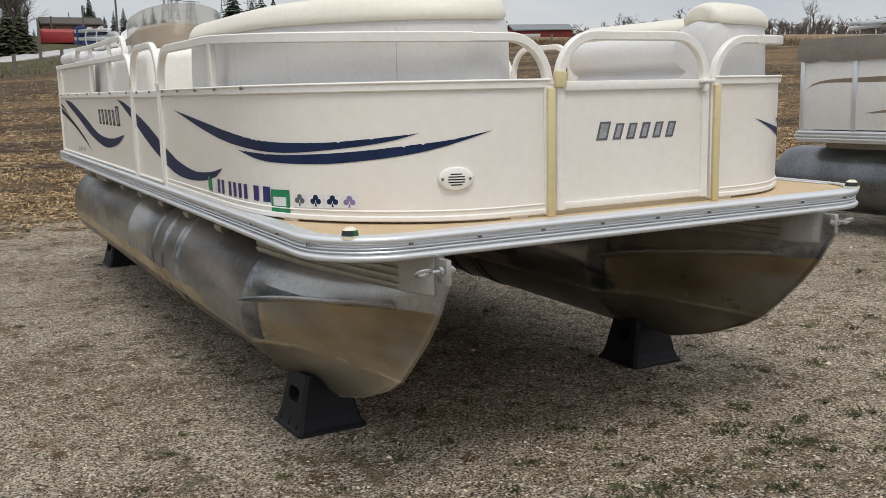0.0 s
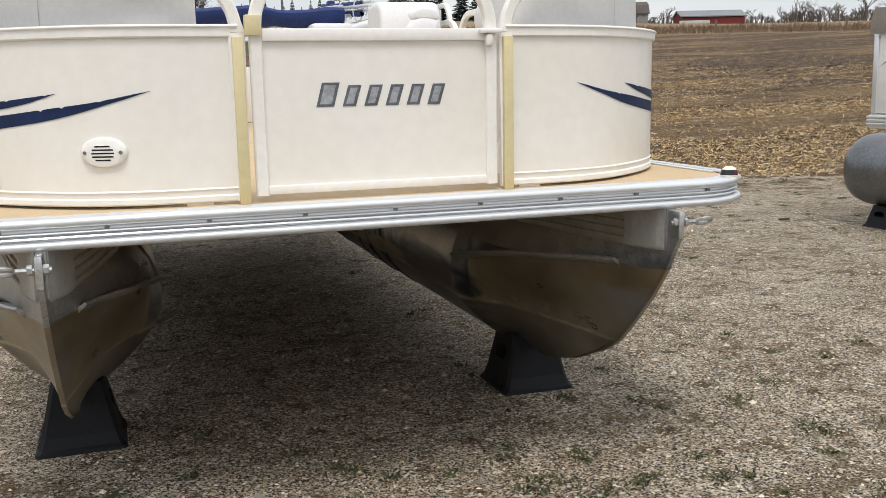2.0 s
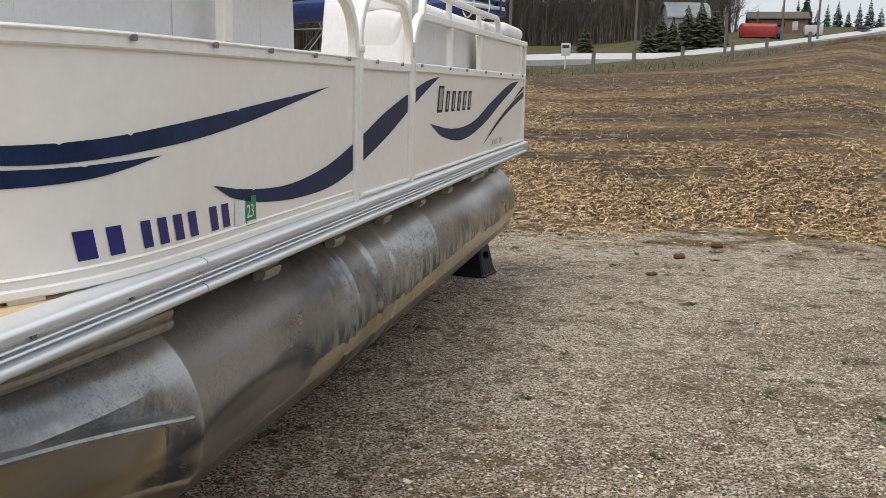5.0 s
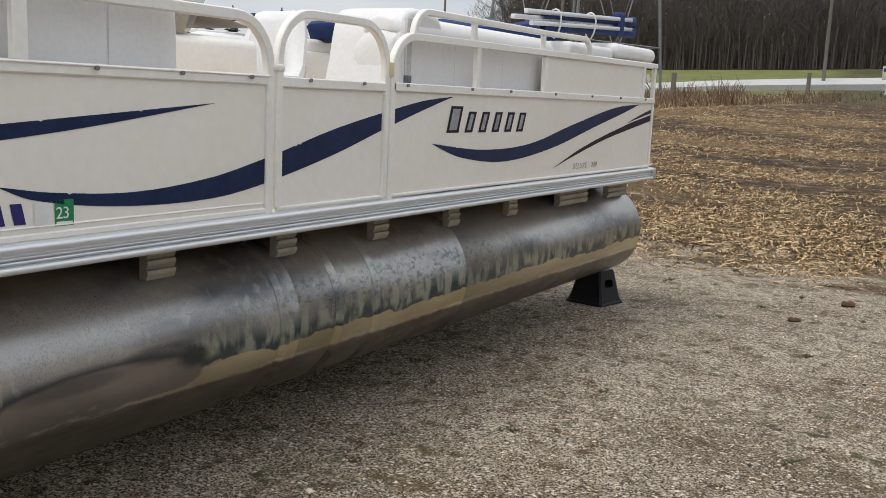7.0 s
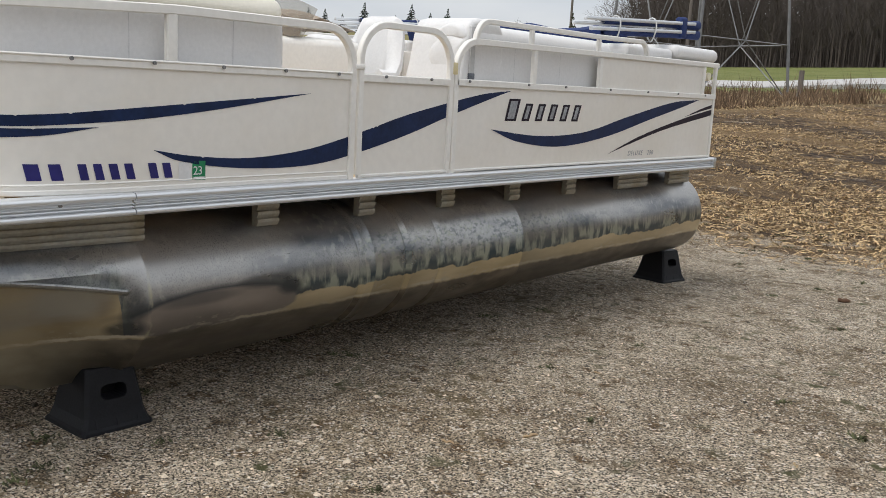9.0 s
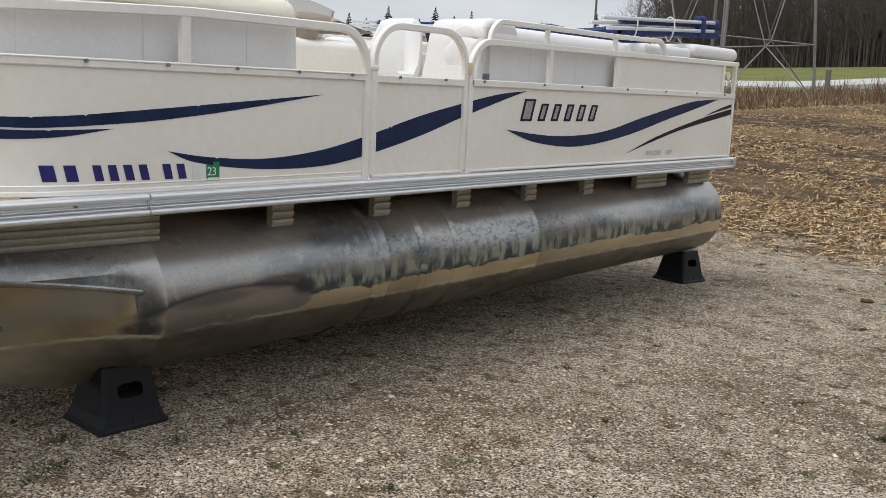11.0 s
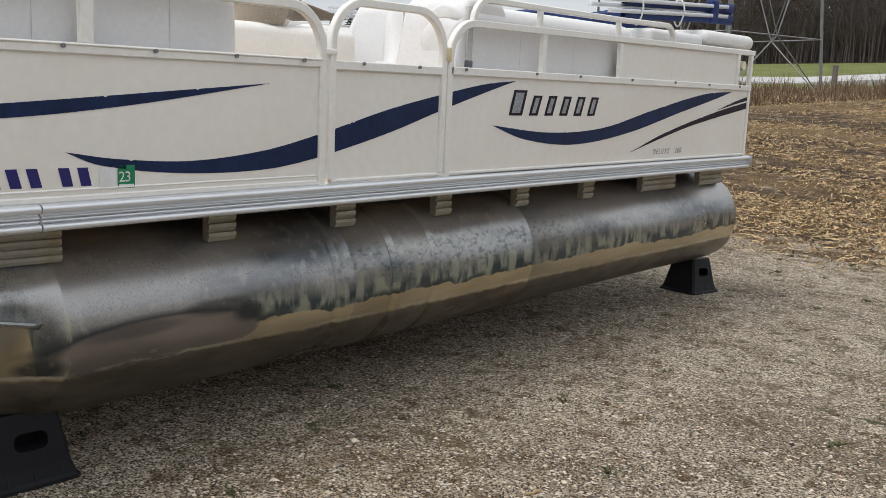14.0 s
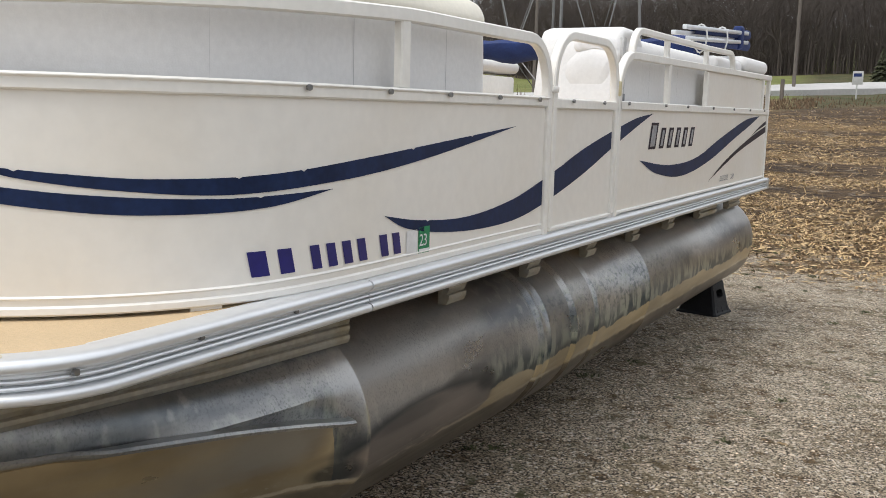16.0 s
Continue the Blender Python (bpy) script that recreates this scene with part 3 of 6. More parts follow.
for sg in (-1, 1):
    s_mid = y_run(2.20)
    # bow quarter
    s_in = 0.005 if sg < 0 else 0.045
    bow = skin(s_in, s_mid, LOW, CAP0 + 0.01, sg, boat, name="fence_panel", label="cream sheet fence panel curving round the bow corner")
    rail(s_in, s_mid + 0.012, CAP0 + 0.016, sg, bow, 0.020, 0.034, 0.002, "cap_rail")
    rail(s_in, s_mid, CAP0 + 0.028, sg, bow, 0.028, 0.010, 0.003, "cap_lip")
    rail(s_in, s_mid, LOW + 0.010, sg, bow, 0.013, 0.020, 0.001, "bottom_rail")
    rail(s_in, s_mid, LOW + 0.036, sg, bow, 0.009, 0.008, 0.0015, "bottom_bead")
    for s in (0.09, 0.95, 1.75):
        skin(s, s + 0.07, DECK_Z, LOW, sg, bow, M_TRIM, -0.004, "foot_spacer")
    rail(0.30, y_run(2.04), 1.605, sg, bow, 0.03, 0.036, 0.0, "top_rail", rail_rise)
    for y in (0.88, 1.185, 1.49, 1.80, 2.10):
        fence_screw(y_run(y), CAP1 - 0.012, sg, bow)
    bar([(sg * 1.240, 1.266, CAP1), (sg * 1.240, 1.266, 1.59)], (1, 0, 0), bow, "post", 0.026, 0.044)
    bar(arc((sg * 1.240, 2.04, 1.445), 0.16, 90, 0, "x") + [(sg * 1.240, 2.20, LOW)], (1, 0, 0), bow, "end_post", 0.03, 0.034)
    # front end post with its arch and the yellowed strip
    px = 0.366 if sg < 0 else 0.408
    bar([(sg * px, 0.193, LOW), (sg * px, 0.193, 1.40)] + [(sg * (px + 0.16 - 0.16 * math.cos(radians(a))), 0.193, 1.40 + 0.16 * math.sin(radians(a))) for a in range(0, 91, 10)] +
        [(sg * 0.66, 0.220, 1.56)], (0, 1, 0), bow, "end_post", 0.03, 0.032)
    bm = one_box((sg * px - 0.015, 0.163, DECK_Z), (sg * px + 0.015, 0.180, 1.388), 0.003)
    part("post_strip", bm, M_YELLOW, bow, "yellowed plastic post strip")
    # side gate
    g0, g1 = GATE_Y0 + 0.012, GATE_Y1 - 0.012
    gate = bar([(sg * 1.240, g0, LOW + 0.02)] + arc((sg * 1.240, g0 + 0.165, 1.475), 0.165, 180, 90, "x") + arc((sg * 1.240, g1 - 0.165, 1.475), 0.165, 90, 0, "x") +
               [(sg * 1.240, g1, LOW + 0.02)], (1, 0, 0), boat, "side_gate", 0.03, 0.032, label="cream side gate with a rounded top rail")
    skin(y_run(g0), y_run(g1), LOW + 0.002, CAP0 + 0.01, sg, gate, name="gate_skin")
    rail(y_run(g0 + 0.012), y_run(g1 - 0.012), CAP0 + 0.012, sg, gate, 0.026, 0.036, 0.002, "cap_rail")
    rail(y_run(g0), y_run(g1), LOW + 0.012, sg, gate, 0.022, 0.014, 0.001, "bottom_rail")
    for y in (2.40, 2.72):
        fence_screw(y_run(y), CAP1 - 0.012, sg, gate)
    bm = one_box((sg * 1.249 - 0.012, 2.205, 1.435), (sg * 1.249 + 0.012, 2.262, 1.458), 0.006)
    part("latch", bm, M_TRIM, gate)
    bm = one_box((sg * 1.246 - 0.01, 2.885, 1.44), (sg * 1.246 + 0.01, 2.925, 1.50), 0.004)
    part("hinge", bm, M_YELLOW, gate)
    # after quarter
    aft = skin(y_run(2.93), RUN[-1], LOW + 0.006, CAP0 + 0.01, sg, boat, name="fence_panel", label="cream sheet fence panel along the stern quarter")
    rail(y_run(2.93), RUN[-1], CAP0 + 0.016, sg, aft, 0.026, 0.036, 0.002, "cap_rail")
    rail(y_run(2.93), RUN[-1], LOW + 0.012, sg, aft, 0.022, 0.014, 0.001, "bottom_rail")
    for y in (3.02, 3.55, 3.93, 4.45, 4.95, 5.4, 5.85):
        fence_screw(y_run(y), CAP1 - 0.010, sg, aft)
    bar([(sg * 1.240, 2.925, LOW)] + arc((sg * 1.240, 3.085, 1.452), 0.16, 180, 90, "x") + [(sg * 1.240, 6.06, 1.636)], (1, 0, 0), aft, "top_rail", 0.03, 0.034)
    bar(arc((sg * 1.240, 3.18, 1.615), 0.105, 175, 90, "x") + [(sg * 1.240, 4.3, 1.722)] + arc((sg * 1.240, 4.82, 1.625), 0.105, 90, 0, "x"), (1, 0, 0), aft, "upper_rail", 0.028, 0.028)
    for y in (3.615, 4.335):
        bar([(sg * 1.240, y, CAP1), (sg * 1.240, y, 1.60)], (1, 0, 0), aft, "post", 0.026, 0.034)
        bar([(sg * 1.240, y - 0.04, 1.62), (sg * 1.240, y - 0.04, 1.715)], (1, 0, 0), aft, "post", 0.024, 0.028)
    bar([(sg * 1.240, 5.825, CAP1), (sg * 1.240, 5.825, 1.62)], (1, 0, 0), aft, "post", 0.026, 0.034)
    bar([(sg * 1.240, 6.03, LOW), (sg * 1.240, 6.03, 1.62)], (1, 0, 0), aft, "end_post", 0.026, 0.03)
    skin(y_run(4.35), y_run(5.81), CAP1, 1.612, sg, aft, name="upper_skin", out=-0.004)
    bm = bmesh.new()
    rod(bm, (sg * 1.215, 5.93, 1.55), (sg * 1.24, 5.93, 1.55), 0.03, 14)
    part("lamp", bm, M_LAMP_W, aft)

# aluminium strip over the deck edge under the fences
for sg in (-1, 1):
    part("deck_edge_strip", one_box((min(sg * 1.165, sg * 1.232), 1.0, DECK_Z - 0.004), (max(sg * 1.165, sg * 1.232), 6.08, DECK_Z + 0.004), 0.001), M_RAIL, boat)

# front gate
gate = bar([(-0.316, 0.193, LOW + 0.01)] + arc((-0.166, 0.193, 1.418), 0.15, 180, 90, "y") + arc((0.210, 0.193, 1.418), 0.15, 90, 0, "y") + [(0.360, 0.193, LOW + 0.01)],
           (0, 1, 0), boat, "front_gate", 0.03, 0.034, label="cream front gate with a rounded top rail")
bm = one_box((-0.306, 0.189, LOW + 0.012), (0.350, 0.195, CAP0 + 0.01))
part("gate_skin", bm, M_SKIN, gate)
part("cap_rail", one_box((-0.300, 0.177, CAP0 - 0.012), (0.344, 0.207, CAP0 + 0.022), 0.004), M_TRIM, gate)
part("bottom_rail", one_box((-0.300, 0.179, LOW + 0.012), (0.344, 0.205, LOW + 0.036), 0.003), M_TRIM, gate)
part("hinge", one_box((-0.345, 0.165, 1.39), (-0.302, 0.191, 1.445), 0.004), M_YELLOW, gate, "yellowed plastic hinge")
for z0, z1 in ((1.20, 1.31), (0.96, 1.05)):
    part("hinge", one_box((-0.332, 0.181, z0), (-0.318, 0.191, z1), 0.002), M_SCREW, gate)
part("latch", one_box((0.318, 0.157, 1.395), (0.388, 0.181, 1.410), 0.006), M_TRIM, gate, "white plastic latch")
part("latch", one_box((0.338, 0.161, 1.36), (0.362, 0.181, 1.395), 0.008), M_TRIM, gate)


# decals on the fence
def smooth_at(ctrl, s):
    xs, zs = [c[0] for c in ctrl], [c[1] for c in ctrl]
    i = max(0, min(len(xs) - 2, int(np.searchsorted(xs, s)) - 1))
    h = xs[i + 1] - xs[i]
    t = (s - xs[i]) / h

    def slope(k):
        if k == 0 or k == len(xs) - 1:
            j = 0 if k == 0 else len(xs) - 2
            return (zs[j + 1] - zs[j]) / (xs[j + 1] - xs[j])
        return (zs[k + 1] - zs[k - 1]) / (xs[k + 1] - xs[k - 1])
    m0, m1 = slope(i) * h, slope(i + 1) * h
    return (2 * t ** 3 - 3 * t * t + 1) * zs[i] + (t ** 3 - 2 * t * t + t) * m0 + (3 * t * t - 2 * t ** 3) * zs[i + 1] + (t ** 3 - t * t) * m1


def nudge(ctrl, sg):
    """The bow tips sit a little nearer the gate on the one side."""
    return [(s - (0.05 * (1 - min(1.0, max(0.0, (s - 0.3) / 0.8))) if sg < 0 else 0.0), z) for s, z in ctrl]


chip = random.Random(17)
LAID = ((0.0, 0.0), (0.265, 0.287), (0.5, 0.522), (1.02, 1.075), (1.265, 1.330), (1.453, 1.545), (2.19, 2.305), (3.6, 3.660), (6.31, 6.385))
LIFT = ((0.3, 0.015), (1.0, 0.002), (1.5, -0.004), (2.2, -0.012), (6.3, -0.011))


def laid(s, z):
    """Where a decal's point lies along the fence line, and how high."""
    return (float(np.interp(s, [a for a, b in LAID], [b for a, b in LAID])), z + float(np.interp(s, [a for a, b in LIFT], [b for a, b in LIFT])))


def swoosh(upper, lower, sg, parent, material, gaps=(), out=0.0038, label=""):
    upper, lower = nudge(upper, sg), nudge(lower, sg)
    s0, s1 = upper[0][0], upper[-1][0]
    n = max(12, int((s1 - s0) / 0.008))
    bm = bmesh.new()
    prev = None
    for i in range(n + 1):
        s = s0 + (s1 - s0) * i / n
        if any(a < laid(s, 0)[0] < b for a, b in gaps):
            prev = None
            continue
        q, dz = laid(s, 0.0)
        p = along(q, out, sg)
        a, b = smooth_at(upper, s) + dz, smooth_at(lower, s) + dz
        # the film is chipped along its upper edge
        worn = chip.uniform(0.002, 0.005) if chip.random() < 0.03 else chip.uniform(0, 0.0006)
        worn = min(worn, abs(a - b) * 0.4)
        row = (bm.verts.new((*p, max(a, b) + 0.0004 - worn)), bm.verts.new((*p, min(a, b) - 0.0004)))
        if prev:
            bm.faces.new((prev[0], prev[1], row[1], row[0]))
        prev = row
    return part("swoosh", bm, material, parent, label)


def patch(s0, s1, z0, z1, sg, parent, material, slant=0.0, out=0.0038, name="decal_bar", label="", n=2):
    bm = bmesh.new()
    prev = None
    for i in range(n + 1):
        s = s0 + (s1 - s0) * i / n
        (sa, dz), (sb, _) = laid(s, 0.0), laid(s + slant, 0.0)
        p, q = along(sa, out, sg), along(sb, out, sg)
        row = (bm.verts.new((*q, z1 + dz)), bm.verts.new((*p, z0 + dz)))
        if prev:
            bm.faces.new((prev[0], prev[1], row[1], row[0]))
        prev = row
    return part(name, bm, material, parent, label)


GAPS = ((y_run(2.19), y_run(2.265)), (y_run(2.865), y_run(2.945)))
for sg in (-1, 1):
    swoosh([(0.50, 1.236), (0.66, 1.222), (0.83, 1.213), (1.09, 1.222), (1.46, 1.26), (2.19, 1.334)],
           [(0.50, 1.236), (0.60, 1.211), (0.77, 1.190), (0.98, 1.180), (1.28, 1.200), (1.48, 1.222), (1.74, 1.258), (2.19, 1.334)], sg, boat, M_NAVY)
    swoosh([(0.265, 1.236), (0.39, 1.212), (0.53, 1.197), (0.72, 1.180), (0.96, 1.172), (1.265, 1.182)],
           [(0.265, 1.236), (0.34, 1.212), (0.48, 1.176), (0.64, 1.153), (0.81, 1.141), (1.07, 1.150), (1.265, 1.182)], sg, boat, M_NAVY)
    swoosh([(1.453, 1.102), (1.62, 1.079), (1.88, 1.068), (2.17, 1.098), (2.46, 1.158), (2.82, 1.247), (3.157, 1.313), (3.46, 1.364), (3.70, 1.386)],
           [(1.453, 1.102), (1.55, 1.064), (1.75, 1.035), (2.0, 1.025), (2.24, 1.037), (2.465, 1.073), (2.83, 1.155), (3.157, 1.246), (3.46, 1.326), (3.70, 1.386)],
           sg, boat, M_NAVY, GAPS)
    swoosh([(3.536, 1.180), (4.0, 1.143), (4.487, 1.162), (5.03, 1.261), (5.65, 1.362), (6.06, 1.388)],
           [(3.536, 1.180), (3.79, 1.113), (4.22, 1.080), (4.76, 1.134), (5.34, 1.246), (5.83, 1.339), (6.06, 1.388)], sg, boat, M_NAVY)
    swoosh([(4.78, 1.020), (5.2, 1.132), (5.85, 1.255), (6.31, 1.323)], [(4.78, 1.020), (5.06, 1.081), (5.52, 1.170), (6.31, 1.282)], sg, boat, M_BLACK)
    swoosh([(5.85, 1.263), (6.07, 1.315), (6.31, 1.360)], [(5.85, 1.263), (6.07, 1.300), (6.31, 1.335)], sg, boat, M_BLACK)
    # plain slanted bars where the maker's mark stands
    for i in range(6):
        a = 3.655 + 0.128 * i + (0.03 if i else 0)
        w, top = (0.105, 1.345) if i == 0 else (0.072, 1.322)
        mark = patch(a, a + w, 1.226, top, sg, boat, M_BLACK, 0.035)
        patch(a + 0.022, a + w - 0.018, 1.238, top - 0.012, sg, mark, M_MARK, 0.028, 0.0046)
    # registration bars and stickers
    for a, b in ((1.020, 1.090), (1.098, 1.158), (1.195, 1.240), (1.248, 1.292), (1.300, 1.344), (1.352, 1.396), (1.435, 1.482), (1.490, 1.540)):
        m = (a + b) / 2
        w = (b - a) * 0.33
        patch(m - w, m + w, 1.000, 1.056, sg, boat, M_BLUE, -0.012 if sg > 0 else 0)
    patch(1.556, 1.610, 0.986, 1.056, sg, boat, M_WHITE, name="sticker", label="worn white sticker")
    patch(1.616, 1.674, 0.988, 1.060, sg, boat, M_GREEN, name="sticker", label="green and white year sticker")
    patch(1.620, 1.670, 0.990, 1.000, sg, boat, M_WHITE, name="sticker_strip", out=0.0046)
for word, sg, s_at, z_at, size, ink, title in (("23", 1, 1.6185, 1.008, 0.046, M_WHITE, "year_number"), ("DELUXE", 1, 5.05, 1.006, 0.046, M_MARK, "lettering"), ("200", 1, 5.32, 1.006, 0.046, M_MARK, "lettering"),
                                               ("DELUXE", -1, 5.46, 1.006, 0.046, M_MARK, "lettering"), ("200", -1, 5.19, 1.006, 0.046, M_MARK, "lettering")):
    cu = bpy.data.curves.new("year", "FONT")
    cu.body, cu.size, cu.extrude, cu.shear, cu.space_character = word, size, 0.0003, 0.25 if len(word) > 2 else 0.0, 1.3 if len(word) > 2 else 0.9
    tmp = new("year", cu)
    me = bpy.data.meshes.new_from_object(tmp.evaluated_get(bpy.context.evaluated_depsgraph_get()))
    bpy.data.objects.remove(tmp)
    me.materials.append(ink)
    ob = new(title, me)
    ob.parent = boat
    s_at, z_at = laid(s_at, z_at)
    p = along(s_at, 0.0046, sg)
    ob.matrix_local = Matrix.Translation((p.x, p.y, z_at)) @ pose(0, 0, 0, 90, 0, 90 * sg)
# bow gate mark
for i in range(6):
    a = -0.158 + 0.062 * i + (0.012 if i else 0)
    bm = bmesh.new()
    h = 1.264 if i == 0 else 1.256
    w = 0.050 if i == 0 else 0.038
    bm.faces.new([bm.verts.new(p) for p in ((a, 0.1875, 1.198), (a + w, 0.1875, 1.198), (a + w + 0.018, 0.1875, h), (a + 0.018, 0.1875, h))])
    mark = part("decal_bar", bm, M_GREY, gate)
    bm = bmesh.new()
    bm.faces.new([bm.verts.new(p) for p in ((a + 0.010, 0.1868, 1.205), (a + w - 0.007, 0.1868, 1.205), (a + w + 0.007, 0.1868, h - 0.007), (a + 0.024, 0.1868, h - 0.007))])
    part("decal_fill", bm, M_MARK, mark)
# bow quarter stickers, only on the one side
LIFT_LOW = 0.007
patch(0.932, 1.028, 0.962, 1.048, -1, boat, M_GREEN, name="sticker", label="green permit sticker with a white oval")
patch(0.948, 1.014, 0.990, 1.022, -1, boat, M_WHITE, name="sticker_oval", out=0.0046)
for a, b, m in ((0.858, 0.915, M_GREY), (0.790, 0.852, M_NAVY), (0.728, 0.786, M_NAVY), (0.668, 0.726, M_LILAC)):
    st = patch(a, b, 0.988, 1.034, -1, boat, M_WHITE, name="sticker", label="small white sticker with a clover shape")
    bm = bmesh.new()
    c = (a + b) / 2
    for du, dz in ((-0.011, 0.0), (0.011, 0.0), (0.0, 0.013)):
        vs = [bm.verts.new((*along(laid(c + du + 0.010 * math.cos(q * math.pi / 5), 0)[0], 0.0046, -1), 1.010 + LIFT_LOW + dz + 0.010 * math.sin(q * math.pi / 5))) for q in range(10)]
        bm.faces.new(vs)
    bm.faces.new([bm.verts.new((*along(laid(c + du, 0)[0], 0.0046, -1), z + LIFT_LOW)) for du, z in ((-0.002, 1.004), (0.002, 1.004), (0.004, 0.992), (-0.004, 0.992))])
    part("clover_shape", bm, m, st)

# speaker
c = along(0.363, 0.0, -1)
yaw = math.atan2(-(along(0.39, 0, -1) - along(0.33, 0, -1)).y, -(along(0.39, 0, -1) - along(0.33, 0, -1)).x)
base = Matrix.Translation((c.x, c.y, 1.094)) @ Matrix.Rotation(yaw, 4, "Z")
bm = bmesh.new()
prof = [(0.0615, 0.0), (0.0615, 0.006), (0.056, 0.013), (0.044, 0.016), (0.0, 0.017)]
rings = []
for r, d in prof[:-1]:
    rings.append([bm.verts.new(base @ Vector((r * math.cos(q * math.pi / 16), -d, 0.66 * r * math.sin(q * math.pi / 16) + (0.004 if False else 0)))) for q in range(32)])
for r0, r1 in zip(rings, rings[1:]):
    for j in range(32):
        bm.faces.new((r0[j], r0[(j + 1) % 32], r1[(j + 1) % 32], r1[j]))
bm.faces.new(rings[-1])
speaker = part("speaker", bm, M_TRIM, boat, "white oval speaker cover")
for i in range(5):
    w = (0.020, 0.028, 0.030, 0.028, 0.020)[i]
    z = 0.018 - 0.009 * i
    bm = bmesh.new()
    bm.faces.new([bm.verts.new(base @ Vector(p)) for p in ((-w, -0.0168, z), (w, -0.0168, z), (w, -0.0168, z - 0.004), (-w, -0.0168, z - 0.004))])
    part("slot", bm, M_HOLE, speaker)
for x in (-0.047, 0.047):
    bm = bmesh.new()
    rod(bm, base @ Vector((x, -0.013, 0)), base @ Vector((x, -0.0175, 0)), 0.005, 8)
    part("screw", bm, M_SCREW, speaker)

# deck lights
for sg, lens in ((-1, M_LAMP_G), (1, M_LAMP_R)):
    bm = bmesh.new()
    rod(bm, (sg * 1.150, 0.130, DECK_Z), (sg * 1.150, 0.130, DECK_Z + 0.010), 0.033, 24)
    lamp = part("deck_light", bm, M_LAMP_W, boat, "small cream bow light")
    for glass, a0 in ((M_LAMP_D, 90), (lens, 270)):
        bm = bmesh.new()
        rims = [[bm.verts.new((sg * 1.150 + r * math.cos(radians(a0 + 15 * i)), 0.130 + r * math.sin(radians(a0 + 15 * i)), DECK_Z + z)) for i in range(13)] for z, r in ((0.010, 0.028), (0.027, 0.024))]
        for i in range(13):
            bm.faces.new((rims[0][i], rims[0][(i + 1) % 13], rims[1][(i + 1) % 13], rims[1][i]))
        bm.faces.new(rims[0])
        bm.faces.new(rims[1][::-1])
        part("lens", bm, glass, lamp)
    bm = bmesh.new()
    rod(bm, (sg * 1.150, 0.130, DECK_Z + 0.027), (sg * 1.150, 0.130, DECK_Z + 0.036), 0.0235, 24, 0.012)
    part("lamp_cap", bm, M_LAMP_W, lamp)

# seats
def fat(ctrl, n=5):
    """A closed smooth profile through the control points."""
    P = [Vector(p) for p in ctrl]
    out = []
    m = len(P)
    for i in range(m):
        a, b, c2, d = P[i - 1], P[i], P[(i + 1) % m], P[(i + 2) % m]
        for k in range(n):
            t = k / n
            q = 0.5 * (2 * b + (c2 - a) * t + (2 * a - 5 * b + 4 * c2 - d) * t * t + (3 * b - a - 3 * c2 + d) * t ** 3)
            out.append((q.x, q.y))
    return out


BACK = fat([(1.02, -0.02), (1.02, -0.16), (1.26, -0.21), (1.40, -0.235), (1.462, -0.165), (1.51, -0.25), (1.61, -0.245), (1.672, -0.13), (1.655, -0.03), (1.60, -0.005), (1.30, 0.0)])
SEAT = fat([(1.06, -0.18), (1.06, -0.58), (1.18, -0.60), (1.235, -0.56), (1.245, -0.22), (1.19, -0.16)])


def bench(sg, s0, s1, drop=0.0):
    def build(prof, a, b):
        bm = bmesh.new()
        stops = [a, a + 0.008, a + 0.02, a + 0.04, a + 0.07]
        s = a + 0.14
        while s < b - 0.10:
            stops.append(s)
            s += 0.09
        stops += [b - 0.07, b - 0.04, b - 0.02, b - 0.008, b]
        sweep(bm, [(*along(s, -0.055, sg), 0) for s in stops], [(u - drop, v * sg) for u, v in prof], round_end=0.075)
        return bm
    seat = part("bench_backrest", build(BACK, s0, s1), M_VINYL, boat, "pale grey vinyl bench backrest with a rolled top")
    part("bench_cushion", build(SEAT, s0 + 0.1, s1 - 0.05), M_VINYL, seat)
    part("bench_base", build([(0.934, -0.14), (0.934, -0.55), (1.07, -0.55), (1.07, -0.14)], s0 + 0.1, s1 - 0.05), M_TRIM, seat)
    cap = fat([(1.618, -0.21), (1.672, -0.215), (1.712, -0.12), (1.69, -0.02), (1.622, 0.004), (1.63, -0.1)])
    part("top_roll", build(cap, s0 + 0.02, s1 - 0.02), M_VINYL_TOP if s0 < 1 else M_VINYL, seat, "cream yellowed vinyl roll" if s0 < 1 else "pale grey vinyl roll")
    for k in range(1, int((s1 - s0) / 0.46) + 1):
        s = s0 + 0.46 * k
        if s < s1 - 0.1:
            p = along(s, -0.0535, sg)
            q = along(s + 0.0025, -0.0535, sg)
            bm = bmesh.new()
            bm.faces.new([bm.verts.new(v) for v in ((*p, 1.38 - drop), (*q, 1.38 - drop), (*q, 1.60 - drop), (*p, 1.60 - drop))])
            part("seam", bm, M_SEAM, seat)


for sg in (-1, 1):
    bench(sg, 0.10, y_run(1.88))
    bench(sg, y_run(3.04 if sg > 0 else 4.05), y_run(4.6), 0.0)


